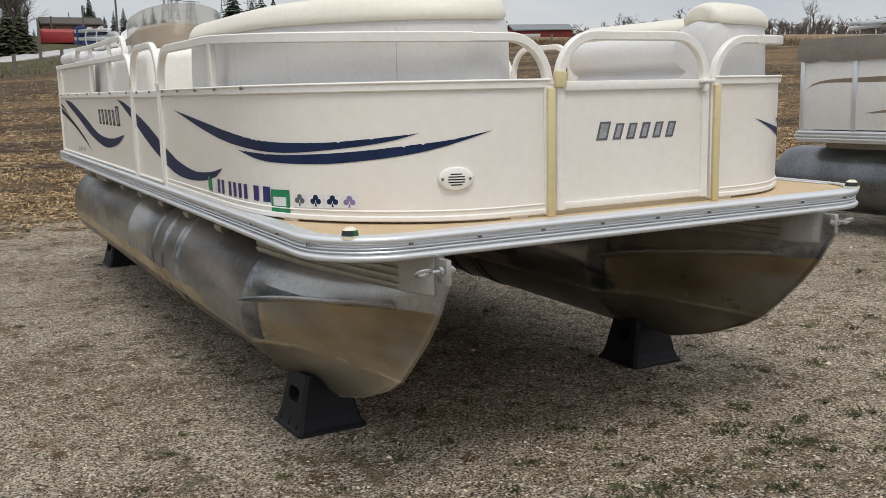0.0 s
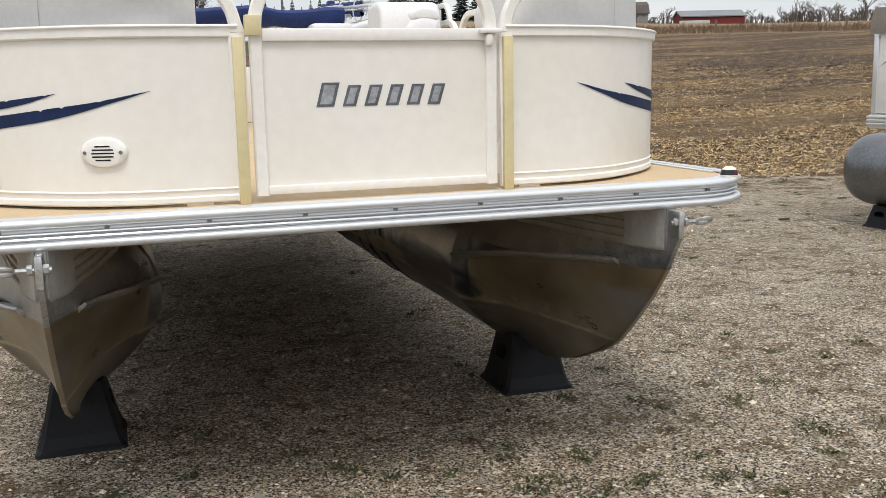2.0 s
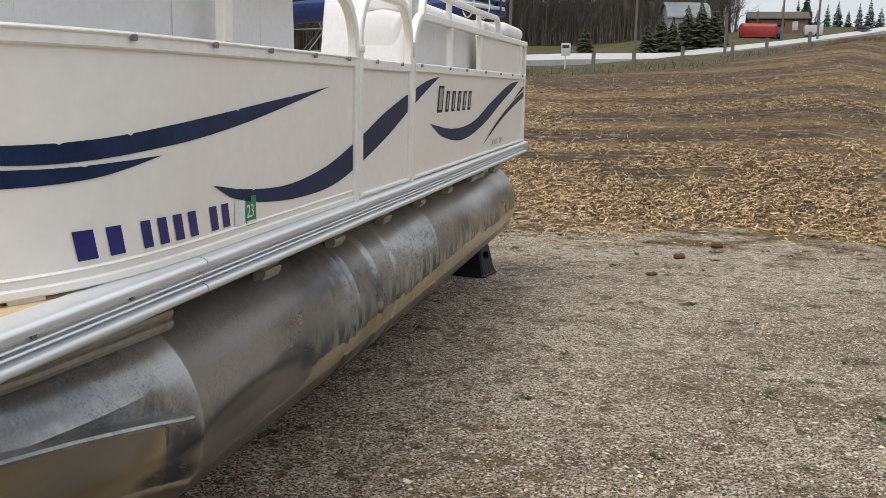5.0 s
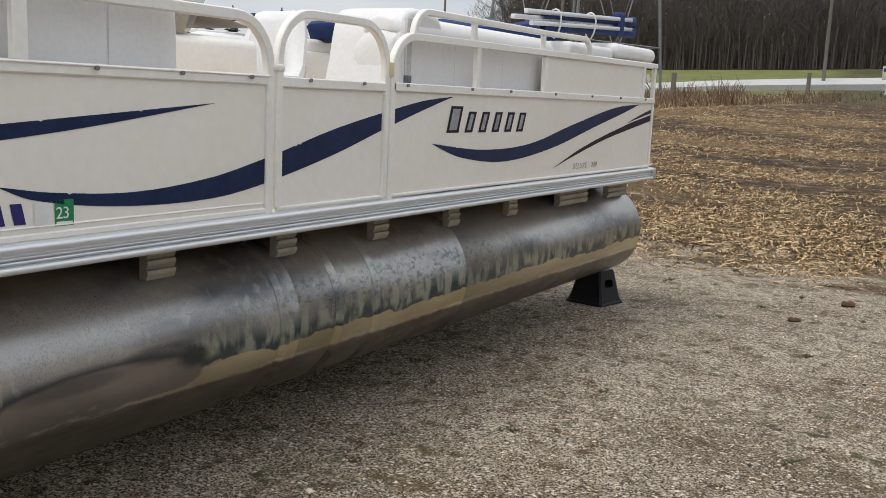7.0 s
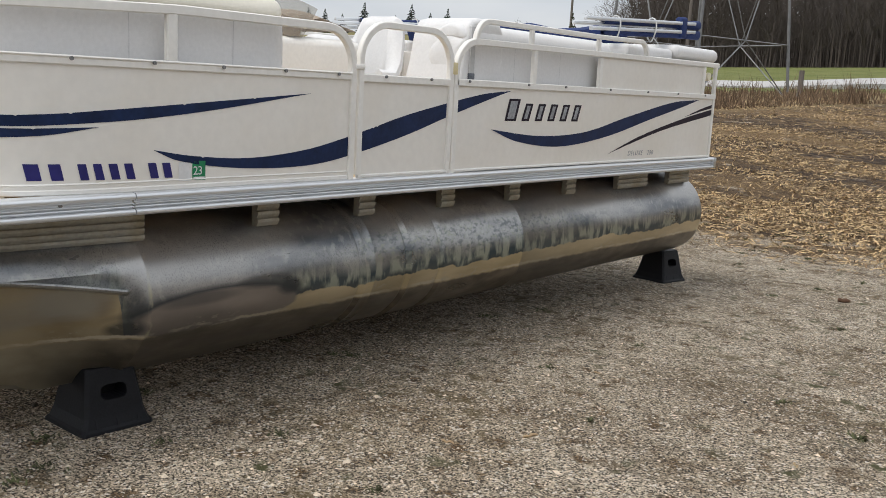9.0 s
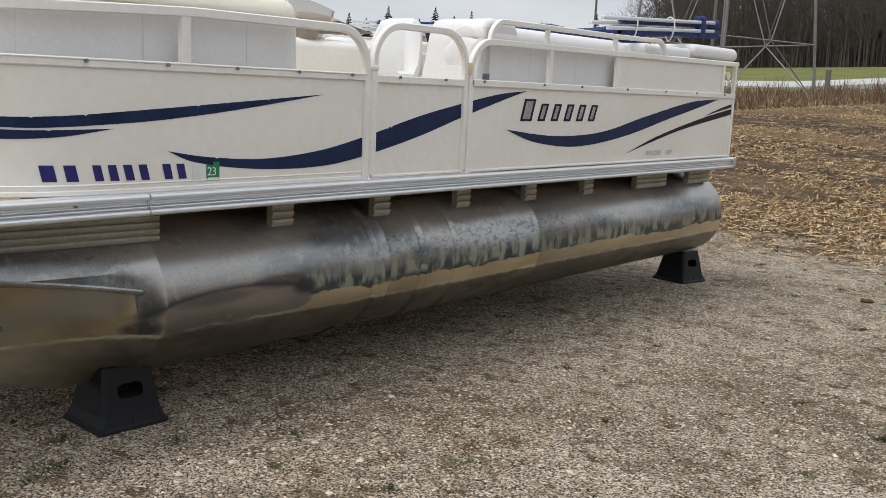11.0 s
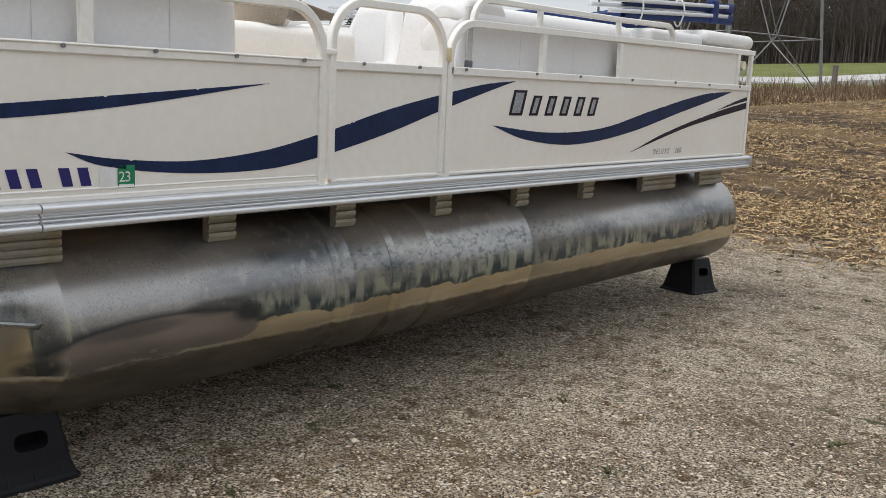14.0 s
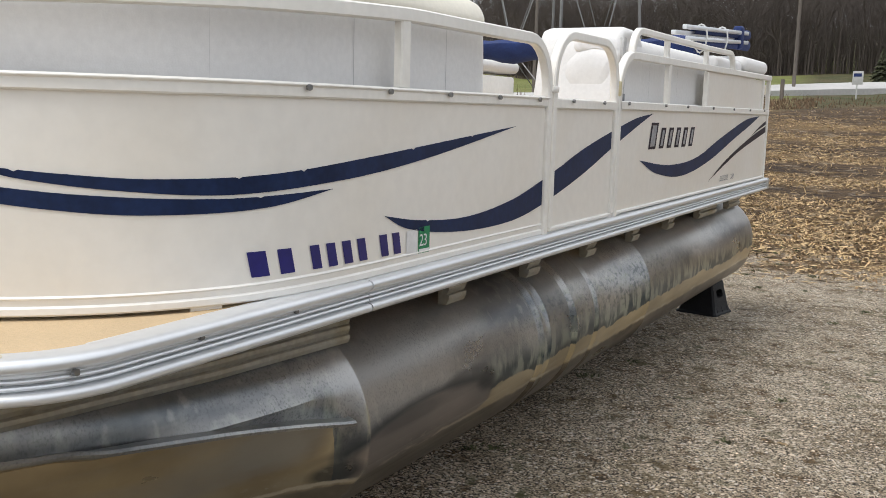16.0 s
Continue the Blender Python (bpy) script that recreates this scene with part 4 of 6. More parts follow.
def captain_chair(x, y, yaw):
    at = pose(x, y, 0, 0, 0, yaw)
    bm = one_box((-0.25, -0.24, 1.16), (0.25, 0.24, 1.30), 0.05, 4)
    bmesh.ops.transform(bm, matrix=at, verts=bm.verts)
    chair = part("captain_chair", bm, M_VINYL, boat, "pale grey vinyl bucket chair")
    bm = bmesh.new()
    shell = []
    for i in range(17):
        a = radians(-100 + 200 * i / 16)
        fall = min(1.0, max(0.0, (abs(a) - 0.55) / 0.75))
        top = 1.87 - 0.40 * fall * fall * (3 - 2 * fall)
        row = []
        for j, (r, z) in enumerate(((0.28, 1.22), (0.32, 1.38), (0.35, top - 0.06), (0.335, top - 0.015), (0.29, top + 0.005), (0.245, top - 0.02), (0.22, top - 0.07), (0.20, 1.36), (0.19, 1.22))):
            row.append(bm.verts.new(at @ Vector((r * math.sin(a), r * math.cos(a) * 1.05, z))))
        shell.append(row)
    for r0, r1 in zip(shell, shell[1:]):
        for j in range(9):
            bm.faces.new((r0[j], r0[(j + 1) % 9], r1[(j + 1) % 9], r1[j]))
    bm.faces.new(shell[0])
    bm.faces.new(shell[-1][::-1])
    part("chair_shell", bm, M_VINYL, chair)
    bm = bmesh.new()
    rod(bm, at @ Vector((0, 0, DECK_Z)), at @ Vector((0, 0, 1.17)), 0.04, 12)
    part("pedestal", bm, M_STEEL, chair)


captain_chair(-0.78, 4.26, 0)


def side_shape(name, poly, x0, x1, bevel, material, parent, label=""):
    """A cushion with that outline from the side, rounded at its edges."""
    bm = bmesh.new()
    f = bm.faces.new([bm.verts.new((x0, y, z)) for y, z in poly])
    g = bmesh.ops.extrude_face_region(bm, geom=[f])["geom"]
    bmesh.ops.translate(bm, vec=(x1 - x0, 0, 0), verts=[q for q in g if isinstance(q, bmesh.types.BMVert)])
    bmesh.ops.recalc_face_normals(bm, faces=bm.faces[:])
    rims = [e for e in bm.edges if abs(e.verts[0].co.x - e.verts[1].co.x) < 1e-4]
    bmesh.ops.bevel(bm, geom=rims, offset=bevel, segments=4, profile=0.6, affect="EDGES")
    return part(name, bm, material, parent, label)


# side lounge backrest by the gate
lounge = side_shape("lounge_backrest", [(2.99, 1.02), (3.00, 1.30), (3.02, 1.42), (3.045, 1.51), (3.065, 1.61), (3.085, 1.69), (3.115, 1.725), (3.17, 1.738), (3.28, 1.735), (3.36, 1.72), (3.40, 1.67), (3.41, 1.40), (3.41, 1.02)],
                    0.81, 1.185, 0.035, M_VINYL, boat, "rounded pale grey lounge backrest")
part("end_trim", one_box((1.17, 3.095, 1.42), (1.195, 3.135, 1.69), 0.004), M_SEAM, lounge)
part("trim_foot", one_box((1.168, 3.093, 1.40), (1.198, 3.137, 1.455), 0.004), M_GREY, lounge)

# helm console with its windscreen
bm = one_box((-1.14, 2.96, DECK_Z), (-0.50, 4.06, 1.655), 0.06, 4)
helm = part("helm_console", bm, M_TRIM, boat, "white moulded helm console")
bm = bmesh.new()
rows = []
for i in range(13):
    a = radians(180 * i / 12)
    rows.append([bm.verts.new((-0.82 + 0.31 * math.cos(a), 3.46 - 0.30 * math.sin(a), 1.65)), bm.verts.new((-0.82 + 0.29 * math.cos(a), 3.52 - 0.26 * math.sin(a), 1.75 + 0.06 * math.sin(a))),
                 bm.verts.new((-0.82 + 0.23 * math.cos(a), 3.72 - 0.14 * math.sin(a), 1.79 + 0.05 * math.sin(a))), bm.verts.new((-0.82 + 0.28 * math.cos(a), 4.02, 1.72))])
for r0, r1 in zip(rows, rows[1:]):
    for j in range(3):
        bm.faces.new((r0[j], r0[j + 1], r1[j + 1], r1[j]))
part("dash_hood", bm, M_TAN, helm, "tan dash hood")
M_GLASS = bpy.data.materials.new("smoked_acrylic")
M_GLASS.use_nodes = True
_p = M_GLASS.node_tree.nodes["Principled BSDF"]
_p.inputs["Base Color"].default_value = (0.62, 0.60, 0.56, 1)
_p.inputs["Roughness"].default_value = 0.05
_p.inputs["Transmission Weight"].default_value = 0.9
_p.inputs["IOR"].default_value = 1.1
bm = bmesh.new()
rows = []
for i in range(17):
    a = radians(180 * i / 16)
    rows.append([bm.verts.new((-0.82 + r * math.cos(a), 3.47 - r * 1.0 * math.sin(a) + k, z - 0.10 * (1 - math.sin(a)) * (z > 1.7))) for r, k, z in ((0.325, 0, 1.645), (0.32, 0.05, 1.80), (0.295, 0.16, 1.94), (0.292, 0.164, 1.94), (0.317, 0.054, 1.80), (0.322, 0.004, 1.645))])
for r0, r1 in zip(rows, rows[1:]):
    for j in range(5):
        bm.faces.new((r0[j], r0[j + 1], r1[j + 1], r1[j]))
ws = part("windscreen", bm, M_GLASS, helm, "curved smoked windscreen")
ws.visible_shadow = False

bm = bmesh.new()
vs2 = [bm.verts.new((-0.80 + 0.062 * math.cos(q * math.pi / 10), 2.955, 1.585 + 0.030 * math.sin(q * math.pi / 10))) for q in range(20)]
f = bm.faces.new(vs2)
g2 = bmesh.ops.extrude_face_region(bm, geom=[f])["geom"]
bmesh.ops.translate(bm, vec=(0, -0.012, 0), verts=[q for q in g2 if isinstance(q, bmesh.types.BMVert)])
badge = part("oval_lamp", bm, M_LAMP_W, helm, "small cream oval lamp")
bm = bmesh.new()
rod(bm, (-0.80, 2.945, 1.585), (-0.80, 2.928, 1.585), 0.022, 16, 0.014)
part("lamp_dome", bm, M_LAMP_W, badge)

# sun pad at the stern
for sg in (-1, 1):
    bm = one_box((sg * 0.95 - 0.26, 5.42, 1.656), (sg * 0.95 + 0.26, 6.14, 1.752), 0.044, 4)
    part("stern_pad", bm, M_VINYL, boat, "pale vinyl stern pad")
    bm = one_box((sg * 0.95 - 0.22, 4.75, 1.62), (sg * 0.95 + 0.24, 5.41, 1.715), 0.03, 3)
    part("stern_pad", bm, M_VINYL, boat, "pale vinyl stern pad")
    bm = one_box((sg * 0.93 - 0.24, 4.7, DECK_Z), (sg * 0.93 + 0.24, 6.04, 1.63), 0.02, 2)
    part("stern_box", bm, M_TRIM, boat)
bm = one_box((-1.2, 6.02, LOW), (1.2, 6.04, CAP1), 0.004)
part("stern_fence", bm, M_SKIN, boat, "cream sheet stern fence")

# folded bimini top lying across the after rails
bimini = thing("bimini_top", "folded blue canvas bimini with white frame, tied on rails", "boat canopy", at=pose(-0.01, 0.01, 0.006, 0.6))
bm = bmesh.new()
pts, sc = [], []
for i in range(25):
    u = i / 24
    pts.append((-0.80 + 1.82 * u, 4.93 + 0.03 * math.sin(9 * u), 1.775 + 0.012 * math.sin(14 * u)))
    sc.append(1.0 + 0.10 * math.sin(23 * u) + 0.06 * math.sin(41 * u + 1))
sweep(bm, pts, [(0.07 * math.sin(a) * (1 + 0.15 * math.sin(3 * a)), 0.10 * math.cos(a) * (1 + 0.12 * math.sin(5 * a))) for a in [2 * math.pi * i / 14 for i in range(14)]], scales=sc)


def tilt_up(bm):
    """The bundle climbs towards the stern, resting on the pad."""
    for v in bm.verts:
        v.co.z += 0.055 * (v.co.y - 4.4) - 0.01


part("canvas_roll", bm, M_CANVAS, bimini, "rolled blue canvas")
for sg in (-1, 1):
    for k, (y0, y1, z, x) in enumerate(((4.35, 5.90, 1.855, 1.10), (4.28, 5.85, 1.825, 1.06), (4.42, 5.90, 1.795, 1.10), (4.9, 5.85, 1.765, 1.07), (5.0, 5.8, 1.835, 1.02))):
        bm = one_box((sg * x - 0.013, y0, z - 0.012), (sg * x + 0.013, y1, z + 0.012), 0.004)
        tilt_up(bm)
        part("frame_tube", bm, M_RAIL, bimini)
    for x, z in ((1.08, 1.845), (1.08, 1.775)):
        bm = bmesh.new()
        rows = [[bm.verts.new((sg * x + r * 0.7 * math.cos(a), y, z + r * math.sin(a))) for a in [2 * math.pi * i / 12 for i in range(12)]] for y, r in ((4.6, 0.022), (5.5, 0.024), (5.85, 0.03), (6.0, 0.036), (6.01, 0.03), (5.96, 0.02))]
        for r0, r1 in zip(rows, rows[1:]):
            for j in range(12):
                bm.faces.new((r0[j], r0[(j + 1) % 12], r1[(j + 1) % 12], r1[j]))
        tilt_up(bm)
        part("canvas_sleeve", bm, M_CANVAS, bimini, "blue canvas sleeve")
    bm = one_box((sg * 1.085 - 0.03, 5.66, 1.75), (sg * 1.085 + 0.03, 5.76, 1.90), 0.02, 3)
    tilt_up(bm)
    part("canvas_strap", bm, M_CANVAS, bimini)
    for y in (4.75, 5.25):
        bm = bmesh.new()
        loop = [(sg * 1.085 + 0.036 * math.cos(2 * math.pi * i / 16), y + 0.01 * math.sin(4 * math.pi * i / 16), 1.80 + 0.08 * math.sin(2 * math.pi * i / 16)) for i in range(17)]
        sweep(bm, loop, ring(0.005, 6), fixed=(0, 1, 0), cap=False)
        tilt_up(bm)
        part("cord", bm, M_CORD, bimini)

# black blocks under the tubes
def block(x, y, yaw=0):
    b = thing("pontoon_block", "black moulded plastic stand block under a pontoon, on gravel", "boat stand", "pontoon blocks", at=pose(x, y, 0, 0, 0, yaw))
    bm = bmesh.new()
    rows = []
    for z, hx, hy in ((0.0, 0.156, 0.156), (0.012, 0.154, 0.154), (0.022, 0.144, 0.144), (0.06, 0.132, 0.130), (0.235, 0.092, 0.105), (0.245, 0.088, 0.10)):
        c3 = 0.014
        rows.append([bm.verts.new(p) for p in ((-hx + c3, -hy, z), (hx - c3, -hy, z), (hx, -hy + c3, z), (hx, hy - c3, z), (hx - c3, hy, z), (-hx + c3, hy, z), (-hx, hy - c3, z), (-hx, -hy + c3, z))])
    for m, (r0, r1) in enumerate(zip(rows, rows[1:])):
        for j in range(8):
            if m == 3 and j in (2, 6):
                continue
            bm.faces.new((r0[j], r0[(j + 1) % 8], r1[(j + 1) % 8], r1[j]))
    bm.faces.new(rows[0])
    bm.faces.new(rows[-1][::-1])
    # hand holes sunk into two sides
    for s2, j in ((1, 2), (-1, 6)):
        lo_, hi_ = (rows[3][j], rows[3][j + 1]), (rows[4][j + 1], rows[4][j])
        corners = [*lo_, *hi_]
        rim, deep = [], []
        for i in range(16):
            a = 2 * math.pi * (i + 0.5) / 16
            yy = 0.056 * math.copysign(abs(math.cos(a)) ** 0.5, math.cos(a))
            zz = 0.150 + 0.030 * math.copysign(abs(math.sin(a)) ** 0.6, math.sin(a))
            xx = 0.132 - 0.04 * (zz - 0.06) / 0.175
            rim.append(bm.verts.new((s2 * xx, yy, zz)))
            deep.append(bm.verts.new((s2 * 0.03, yy * 0.95, zz)))

        def nearest(v):
            return max(corners, key=lambda c: (c.co.y * v.co.y > 0) + ((c.co.z > 0.15) == (v.co.z > 0.15)))
        for i in range(16):
            p, q = rim[i], rim[(i + 1) % 16]
            cp, cq = nearest(p), nearest(q)
            bm.faces.new((p, q, cp))
            if cp is not cq:
                bm.faces.new((q, cq, cp))
            bm.faces.new((p, q, deep[(i + 1) % 16], deep[i]))
        bm.faces.new(deep)
    bmesh.ops.recalc_face_normals(bm, faces=bm.faces[:])
    part("block_body", bm, M_BLOCK, b, smooth=False)
    for s2 in (-1, 1):
        for k in range(3):
            rib = bmesh.new()
            yy = -0.09 + 0.09 * k
            v = [rib.verts.new(p) for p in ((s2 * 0.149, yy - 0.004, 0.02), (s2 * 0.132, yy - 0.004, 0.06), (s2 * 0.132, yy + 0.004, 0.06), (s2 * 0.149, yy + 0.004, 0.02), (s2 * 0.13, yy - 0.004, 0.02), (s2 * 0.13, yy + 0.004, 0.02))]
            rib.faces.new((v[0], v[1], v[2], v[3]))
            rib.faces.new((v[0], v[4], v[1]))
            rib.faces.new((v[3], v[2], v[5]))
            part("rib", rib, M_BLOCK, b, smooth=False)
    return b


block(-0.903, 1.165, 1)
block(0.885, 1.18, -1)
block(-0.845, 6.07, 3)
block(0.860, 6.18, -9)

# ---- ground: one sheet from the gravel yard over the stubble field to the horizon ----
CX, CY = 1.5, -1.0
LAND = ((-180.0, 60, 0, 130, 0, 220, 0), (-87.0, 50, 0.6, 90, 2, 220, 8), (-57.0, 40, 1.09, 70, 2.15, 170, 10.29), (-38.4, 38, 1.04, 70, 2.46, 150, 10.58),
        (-23.4, 32, 1.05, 60, 2.62, 120, 6.39), (-13.8, 38, 1.76, 62, 3.05, 120, 7.26), (-4.3, 55, 2.6, 80, 4.11, 125, 8.21), (0.3, 60, 3.17, 85, 4.99, 115, 8.81),
        (3.2, 64, 3.64, 90, 5.67, 128, 10.1), (6.7, 72, 4.75, 103, 6.99, 160, 13.42), (10.8, 82, 6.34, 128, 9.63, 165, 13.54), (13.7, 105, 7.34, 150, 12.01, 220, 17.51),
        (17.2, 100, 7.02, 140, 10.8, 220, 17.62), (35.5, 100, 6.48, 140, 9.47, 220, 14.62), (44.1, 85, 5.39, 130, 7.99, 220, 14.04), (54.2, 80, 4.34, 130, 7.14, 220, 12.4),
        (89.0, 60, 1, 130, 3, 220, 6), (180.0, 60, 0, 130, 0, 220, 0))
_az = [r[0] for r in LAND]


def land_row(az):
    return [float(np.interp(az, _az, [r[k] for r in LAND])) for k in range(1, 7)]


def edge_y(x):
    return 9.25 - 0.22 * max(0.0, x) - 0.01 * max(0.0, -x)


def land(x, y):
    az = math.degrees(math.atan2(x - CX, y - CY))
    r = math.hypot(x - CX, y - CY)
    d1, z1, d2, z2, d3, z3 = land_row(az)
    if r < 10:
        return 0.0
    if r < d1:
        return z1 * ((r - 10) / (d1 - 10)) ** 1.15
    if r < d2:
        return z1 + (z2 - z1) * (r - d1) / (d2 - d1)
    if r < d3:
        return z2 + (z3 - z2) * (r - d2) / (d3 - d2)
    if -30 < az < 3 and y > 0:
        return z3 + min(17.0, (0.02 + 0.13 * min(1.0, max(0.0, (az + 29) / 3))) * max(0.0, r - d3 - 4))
    return z3 + min(4.0, 0.01 * (r - d3))


def polar(az, r, dz=0.0):
    x, y = CX + r * math.sin(radians(az)), CY + r * math.cos(radians(az))
    return Vector((x, y, land(x, y) + dz))


verts, faces, masks = [], [], []
radii = [0.0] + [0.6 * i for i in range(1, 30)] + [18 * 1.055 ** i for i in range(68)]
steps = 240
for i, r in enumerate(radii):
    for j in range(steps):
        az = -180 + 360 * j / steps
        x, y = CX + r * math.sin(radians(az)), CY + r * math.cos(radians(az))
        verts.append((x, y, land(x, y)))
        d1, z1, d2, z2, d3, z3 = land_row(az)
        field = min(1.0, max(0.0, (y - edge_y(x)) / 3.6 + 0.5))
        far = min(1.0, max(0.0, (r - d1) / 4 + 0.5)) if y > 5 else 0.0
        green = 0.0
        if far:
            if az < 13:
                green = (0.85 if r > d2 + 4 or r > d2 - 16 else 0.25) if -30 < az else 0.5
            if -30 < az < -2 and r < d2 - 7:
                green = 0.2
        if r > d3 and az < 3:
            green = 0.0
        if far and -8 < az < 13:
            green = 0.85
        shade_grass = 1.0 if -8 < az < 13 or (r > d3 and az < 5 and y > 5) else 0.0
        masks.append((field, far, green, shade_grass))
for i in range(len(radii) - 1):
    for j in range(steps):
        k = (j + 1) % steps
        faces.append((i * steps + j, i * steps + k, (i + 1) * steps + k, (i + 1) * steps + j))
me = bpy.data.meshes.new("ground")
me.from_pydata(verts, [], faces)
att = me.color_attributes.new("cover", "FLOAT_COLOR", "POINT")
att.data.foreach_set("color", [c for m in masks for c in m])
me.validate()
me.shade_smooth()

M_GROUND = bpy.data.materials.new("gravel_and_stubble")
M_GROUND.use_nodes = True
gn, gl = M_GROUND.node_tree.nodes, M_GROUND.node_tree.links
g_p = gn["Principled BSDF"]
g_p.inputs["Roughness"].default_value = 0.92
g_p.inputs["Specular IOR Level"].default_value = 0.2
g_co = gn.new("ShaderNodeTexCoord")
g_at = gn.new("ShaderNodeVertexColor")
g_at.layer_name = "cover"
g_sep = gn.new("ShaderNodeSeparateColor")
gl.new(g_at.outputs["Color"], g_sep.inputs["Color"])


def g_noise(scale, stretch=(1, 1, 1), detail=5, rough=0.55):
    mp = gn.new("ShaderNodeMapping")
    mp.inputs["Scale"].default_value = stretch
    t = gn.new("ShaderNodeTexNoise")
    t.inputs["Scale"].default_value = scale
    t.inputs["Detail"].default_value = detail
    t.inputs["Roughness"].default_value = rough
    gl.new(g_co.outputs["Object"], mp.inputs["Vector"])
    gl.new(mp.outputs["Vector"], t.inputs["Vector"])
    return t.outputs["Fac"]


def g_range(v, a, b, c=0.0, d=1.0):
    r = gn.new("ShaderNodeMapRange")
    for k, q in (("From Min", a), ("From Max", b), ("To Min", c), ("To Max", d)):
        r.inputs[k].default_value = q
    gl.new(v, r.inputs["Value"])
    return r.outputs["Result"]


def g_mix(f, a, b, mode="MIX"):
    x = gn.new("ShaderNodeMixRGB")
    x.blend_type = mode
    for k, v in (("Fac", f), ("Color1", a), ("Color2", b)):
        if isinstance(v, tuple):
            x.inputs[k].default_value = (*v, 1)
        elif isinstance(v, (int, float)):
            x.inputs[k].default_value = v
        else:
            gl.new(v, x.inputs[k])
    return x.outputs["Color"]


def g_math(op, a, b):
    k = gn.new("ShaderNodeMath")
    k.operation = op
    for i, v in enumerate((a, b)):
        if isinstance(v, (int, float)):
            k.inputs[i].default_value = v
        else:
            gl.new(v, k.inputs[i])
    return k.outputs[0]


def g_vor(scale, out="Color"):
    v = gn.new("ShaderNodeTexVoronoi")
    v.inputs["Scale"].default_value = scale
    gl.new(g_co.outputs["Object"], v.inputs["Vector"])
    return v.outputs[out]


pebble = g_vor(150, "Color")
pebble2 = g_vor(85, "Color")
psep = gn.new("ShaderNodeSeparateColor")
gl.new(pebble, psep.inputs["Color"])
psep2 = gn.new("ShaderNodeSeparateColor")
gl.new(pebble2, psep2.inputs["Color"])
gravel = g_mix(g_range(g_noise(0.7), 0.35, 0.68), (0.35, 0.285, 0.205), (0.50, 0.43, 0.335))
gravel = g_mix(g_range(g_noise(2.6, detail=8), 0.5, 0.72), gravel, (0.25, 0.195, 0.13))
gravel = g_mix(g_range(g_noise(7.5, detail=7), 0.54, 0.66), gravel, (0.15, 0.10, 0.055))
gravel = g_mix(g_math("MULTIPLY", g_range(g_noise(0.55, (1, 1.6, 1), 6), 0.50, 0.66), 0.55), gravel, (0.17, 0.125, 0.08))
gravel = g_mix(1.0, gravel, g_range(psep.outputs["Red"], 0, 1, 0.22, 1.78), "MULTIPLY")
gravel = g_mix(g_range(psep2.outputs["Green"], 0.90, 0.92), gravel, (0.72, 0.66, 0.57))
gravel = g_mix(g_range(psep.outputs["Blue"], 0.80, 0.84), gravel, (0.055, 0.045, 0.035))
tuft = g_math("MULTIPLY", g_range(g_noise(1.1, detail=2), 0.42, 0.6), g_range(g_noise(5.5, detail=4), 0.60, 0.68))
moss = g_math("MULTIPLY", g_range(g_noise(0.9, (1, 1.4, 1), 3), 0.50, 0.62), g_range(g_noise(9, detail=6), 0.50, 0.60))
gravel = g_mix(g_math("MULTIPLY", moss, 0.7), gravel, (0.115, 0.085, 0.04))
gravel = g_mix(tuft, gravel, (0.085, 0.085, 0.04))
straw = g_mix(g_range(g_noise(18, (0.6, 1, 1)), 0.38, 0.62), (0.075, 0.046, 0.023), (0.21, 0.135, 0.065))
straw = g_mix(g_range(g_noise(60, (0.5, 1, 1), 3), 0.55, 0.68), straw, (0.44, 0.31, 0.155))
soil = g_mix(g_range(g_noise(8), 0.4, 0.65), (0.030, 0.020, 0.014), (0.088, 0.058, 0.036))
rows_v = g_noise(0.2, (0.3, 1.2, 1), 6)
patches = g_noise(0.10, (0.5, 1, 1), 4)
dirt = g_math("MAXIMUM", g_range(rows_v, 0.46, 0.54), g_range(patches, 0.49, 0.58))
dirt = g_math("MULTIPLY", dirt, g_range(g_noise(3.2, (0.5, 1, 1), 6), 0.30, 0.55))
field = g_mix(dirt, straw, soil)
weeds = g_mix(g_range(g_noise(1.2, detail=7), 0.35, 0.68), (0.20, 0.135, 0.075), (0.33, 0.25, 0.15))
grass = g_mix(g_range(g_noise(0.4, detail=6), 0.4, 0.65), (0.10, 0.135, 0.03), (0.17, 0.19, 0.06))
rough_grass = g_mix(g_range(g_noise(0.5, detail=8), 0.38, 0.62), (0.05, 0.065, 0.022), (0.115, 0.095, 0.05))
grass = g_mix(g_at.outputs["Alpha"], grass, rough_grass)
fm = g_range(g_math("ADD", g_sep.outputs["Red"], g_math("MULTIPLY", g_math("SUBTRACT", g_noise(2.2, detail=8), 0.5), 3.0)), 0.35, 0.75)
# alpha turns the wood's floor dark brown, as a dark backdrop between the trunks
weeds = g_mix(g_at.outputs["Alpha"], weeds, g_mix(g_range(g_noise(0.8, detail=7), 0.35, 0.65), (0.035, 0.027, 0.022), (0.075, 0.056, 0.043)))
base = g_mix(fm, gravel, field)
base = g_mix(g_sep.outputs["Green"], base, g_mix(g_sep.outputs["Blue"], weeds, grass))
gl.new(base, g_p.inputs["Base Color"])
g_h = g_math("ADD", g_math("MULTIPLY", g_vor(165, "Distance"), -0.9), g_math("MULTIPLY", g_noise(26, detail=6), 0.7))
g_b = gn.new("ShaderNodeBump")
g_b.inputs["Strength"].default_value = 0.8
g_b.inputs["Distance"].default_value = 0.016
gl.new(g_h, g_b.inputs["Height"])
gl.new(g_b.outputs["Normal"], g_p.inputs["Normal"])
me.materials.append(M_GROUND)
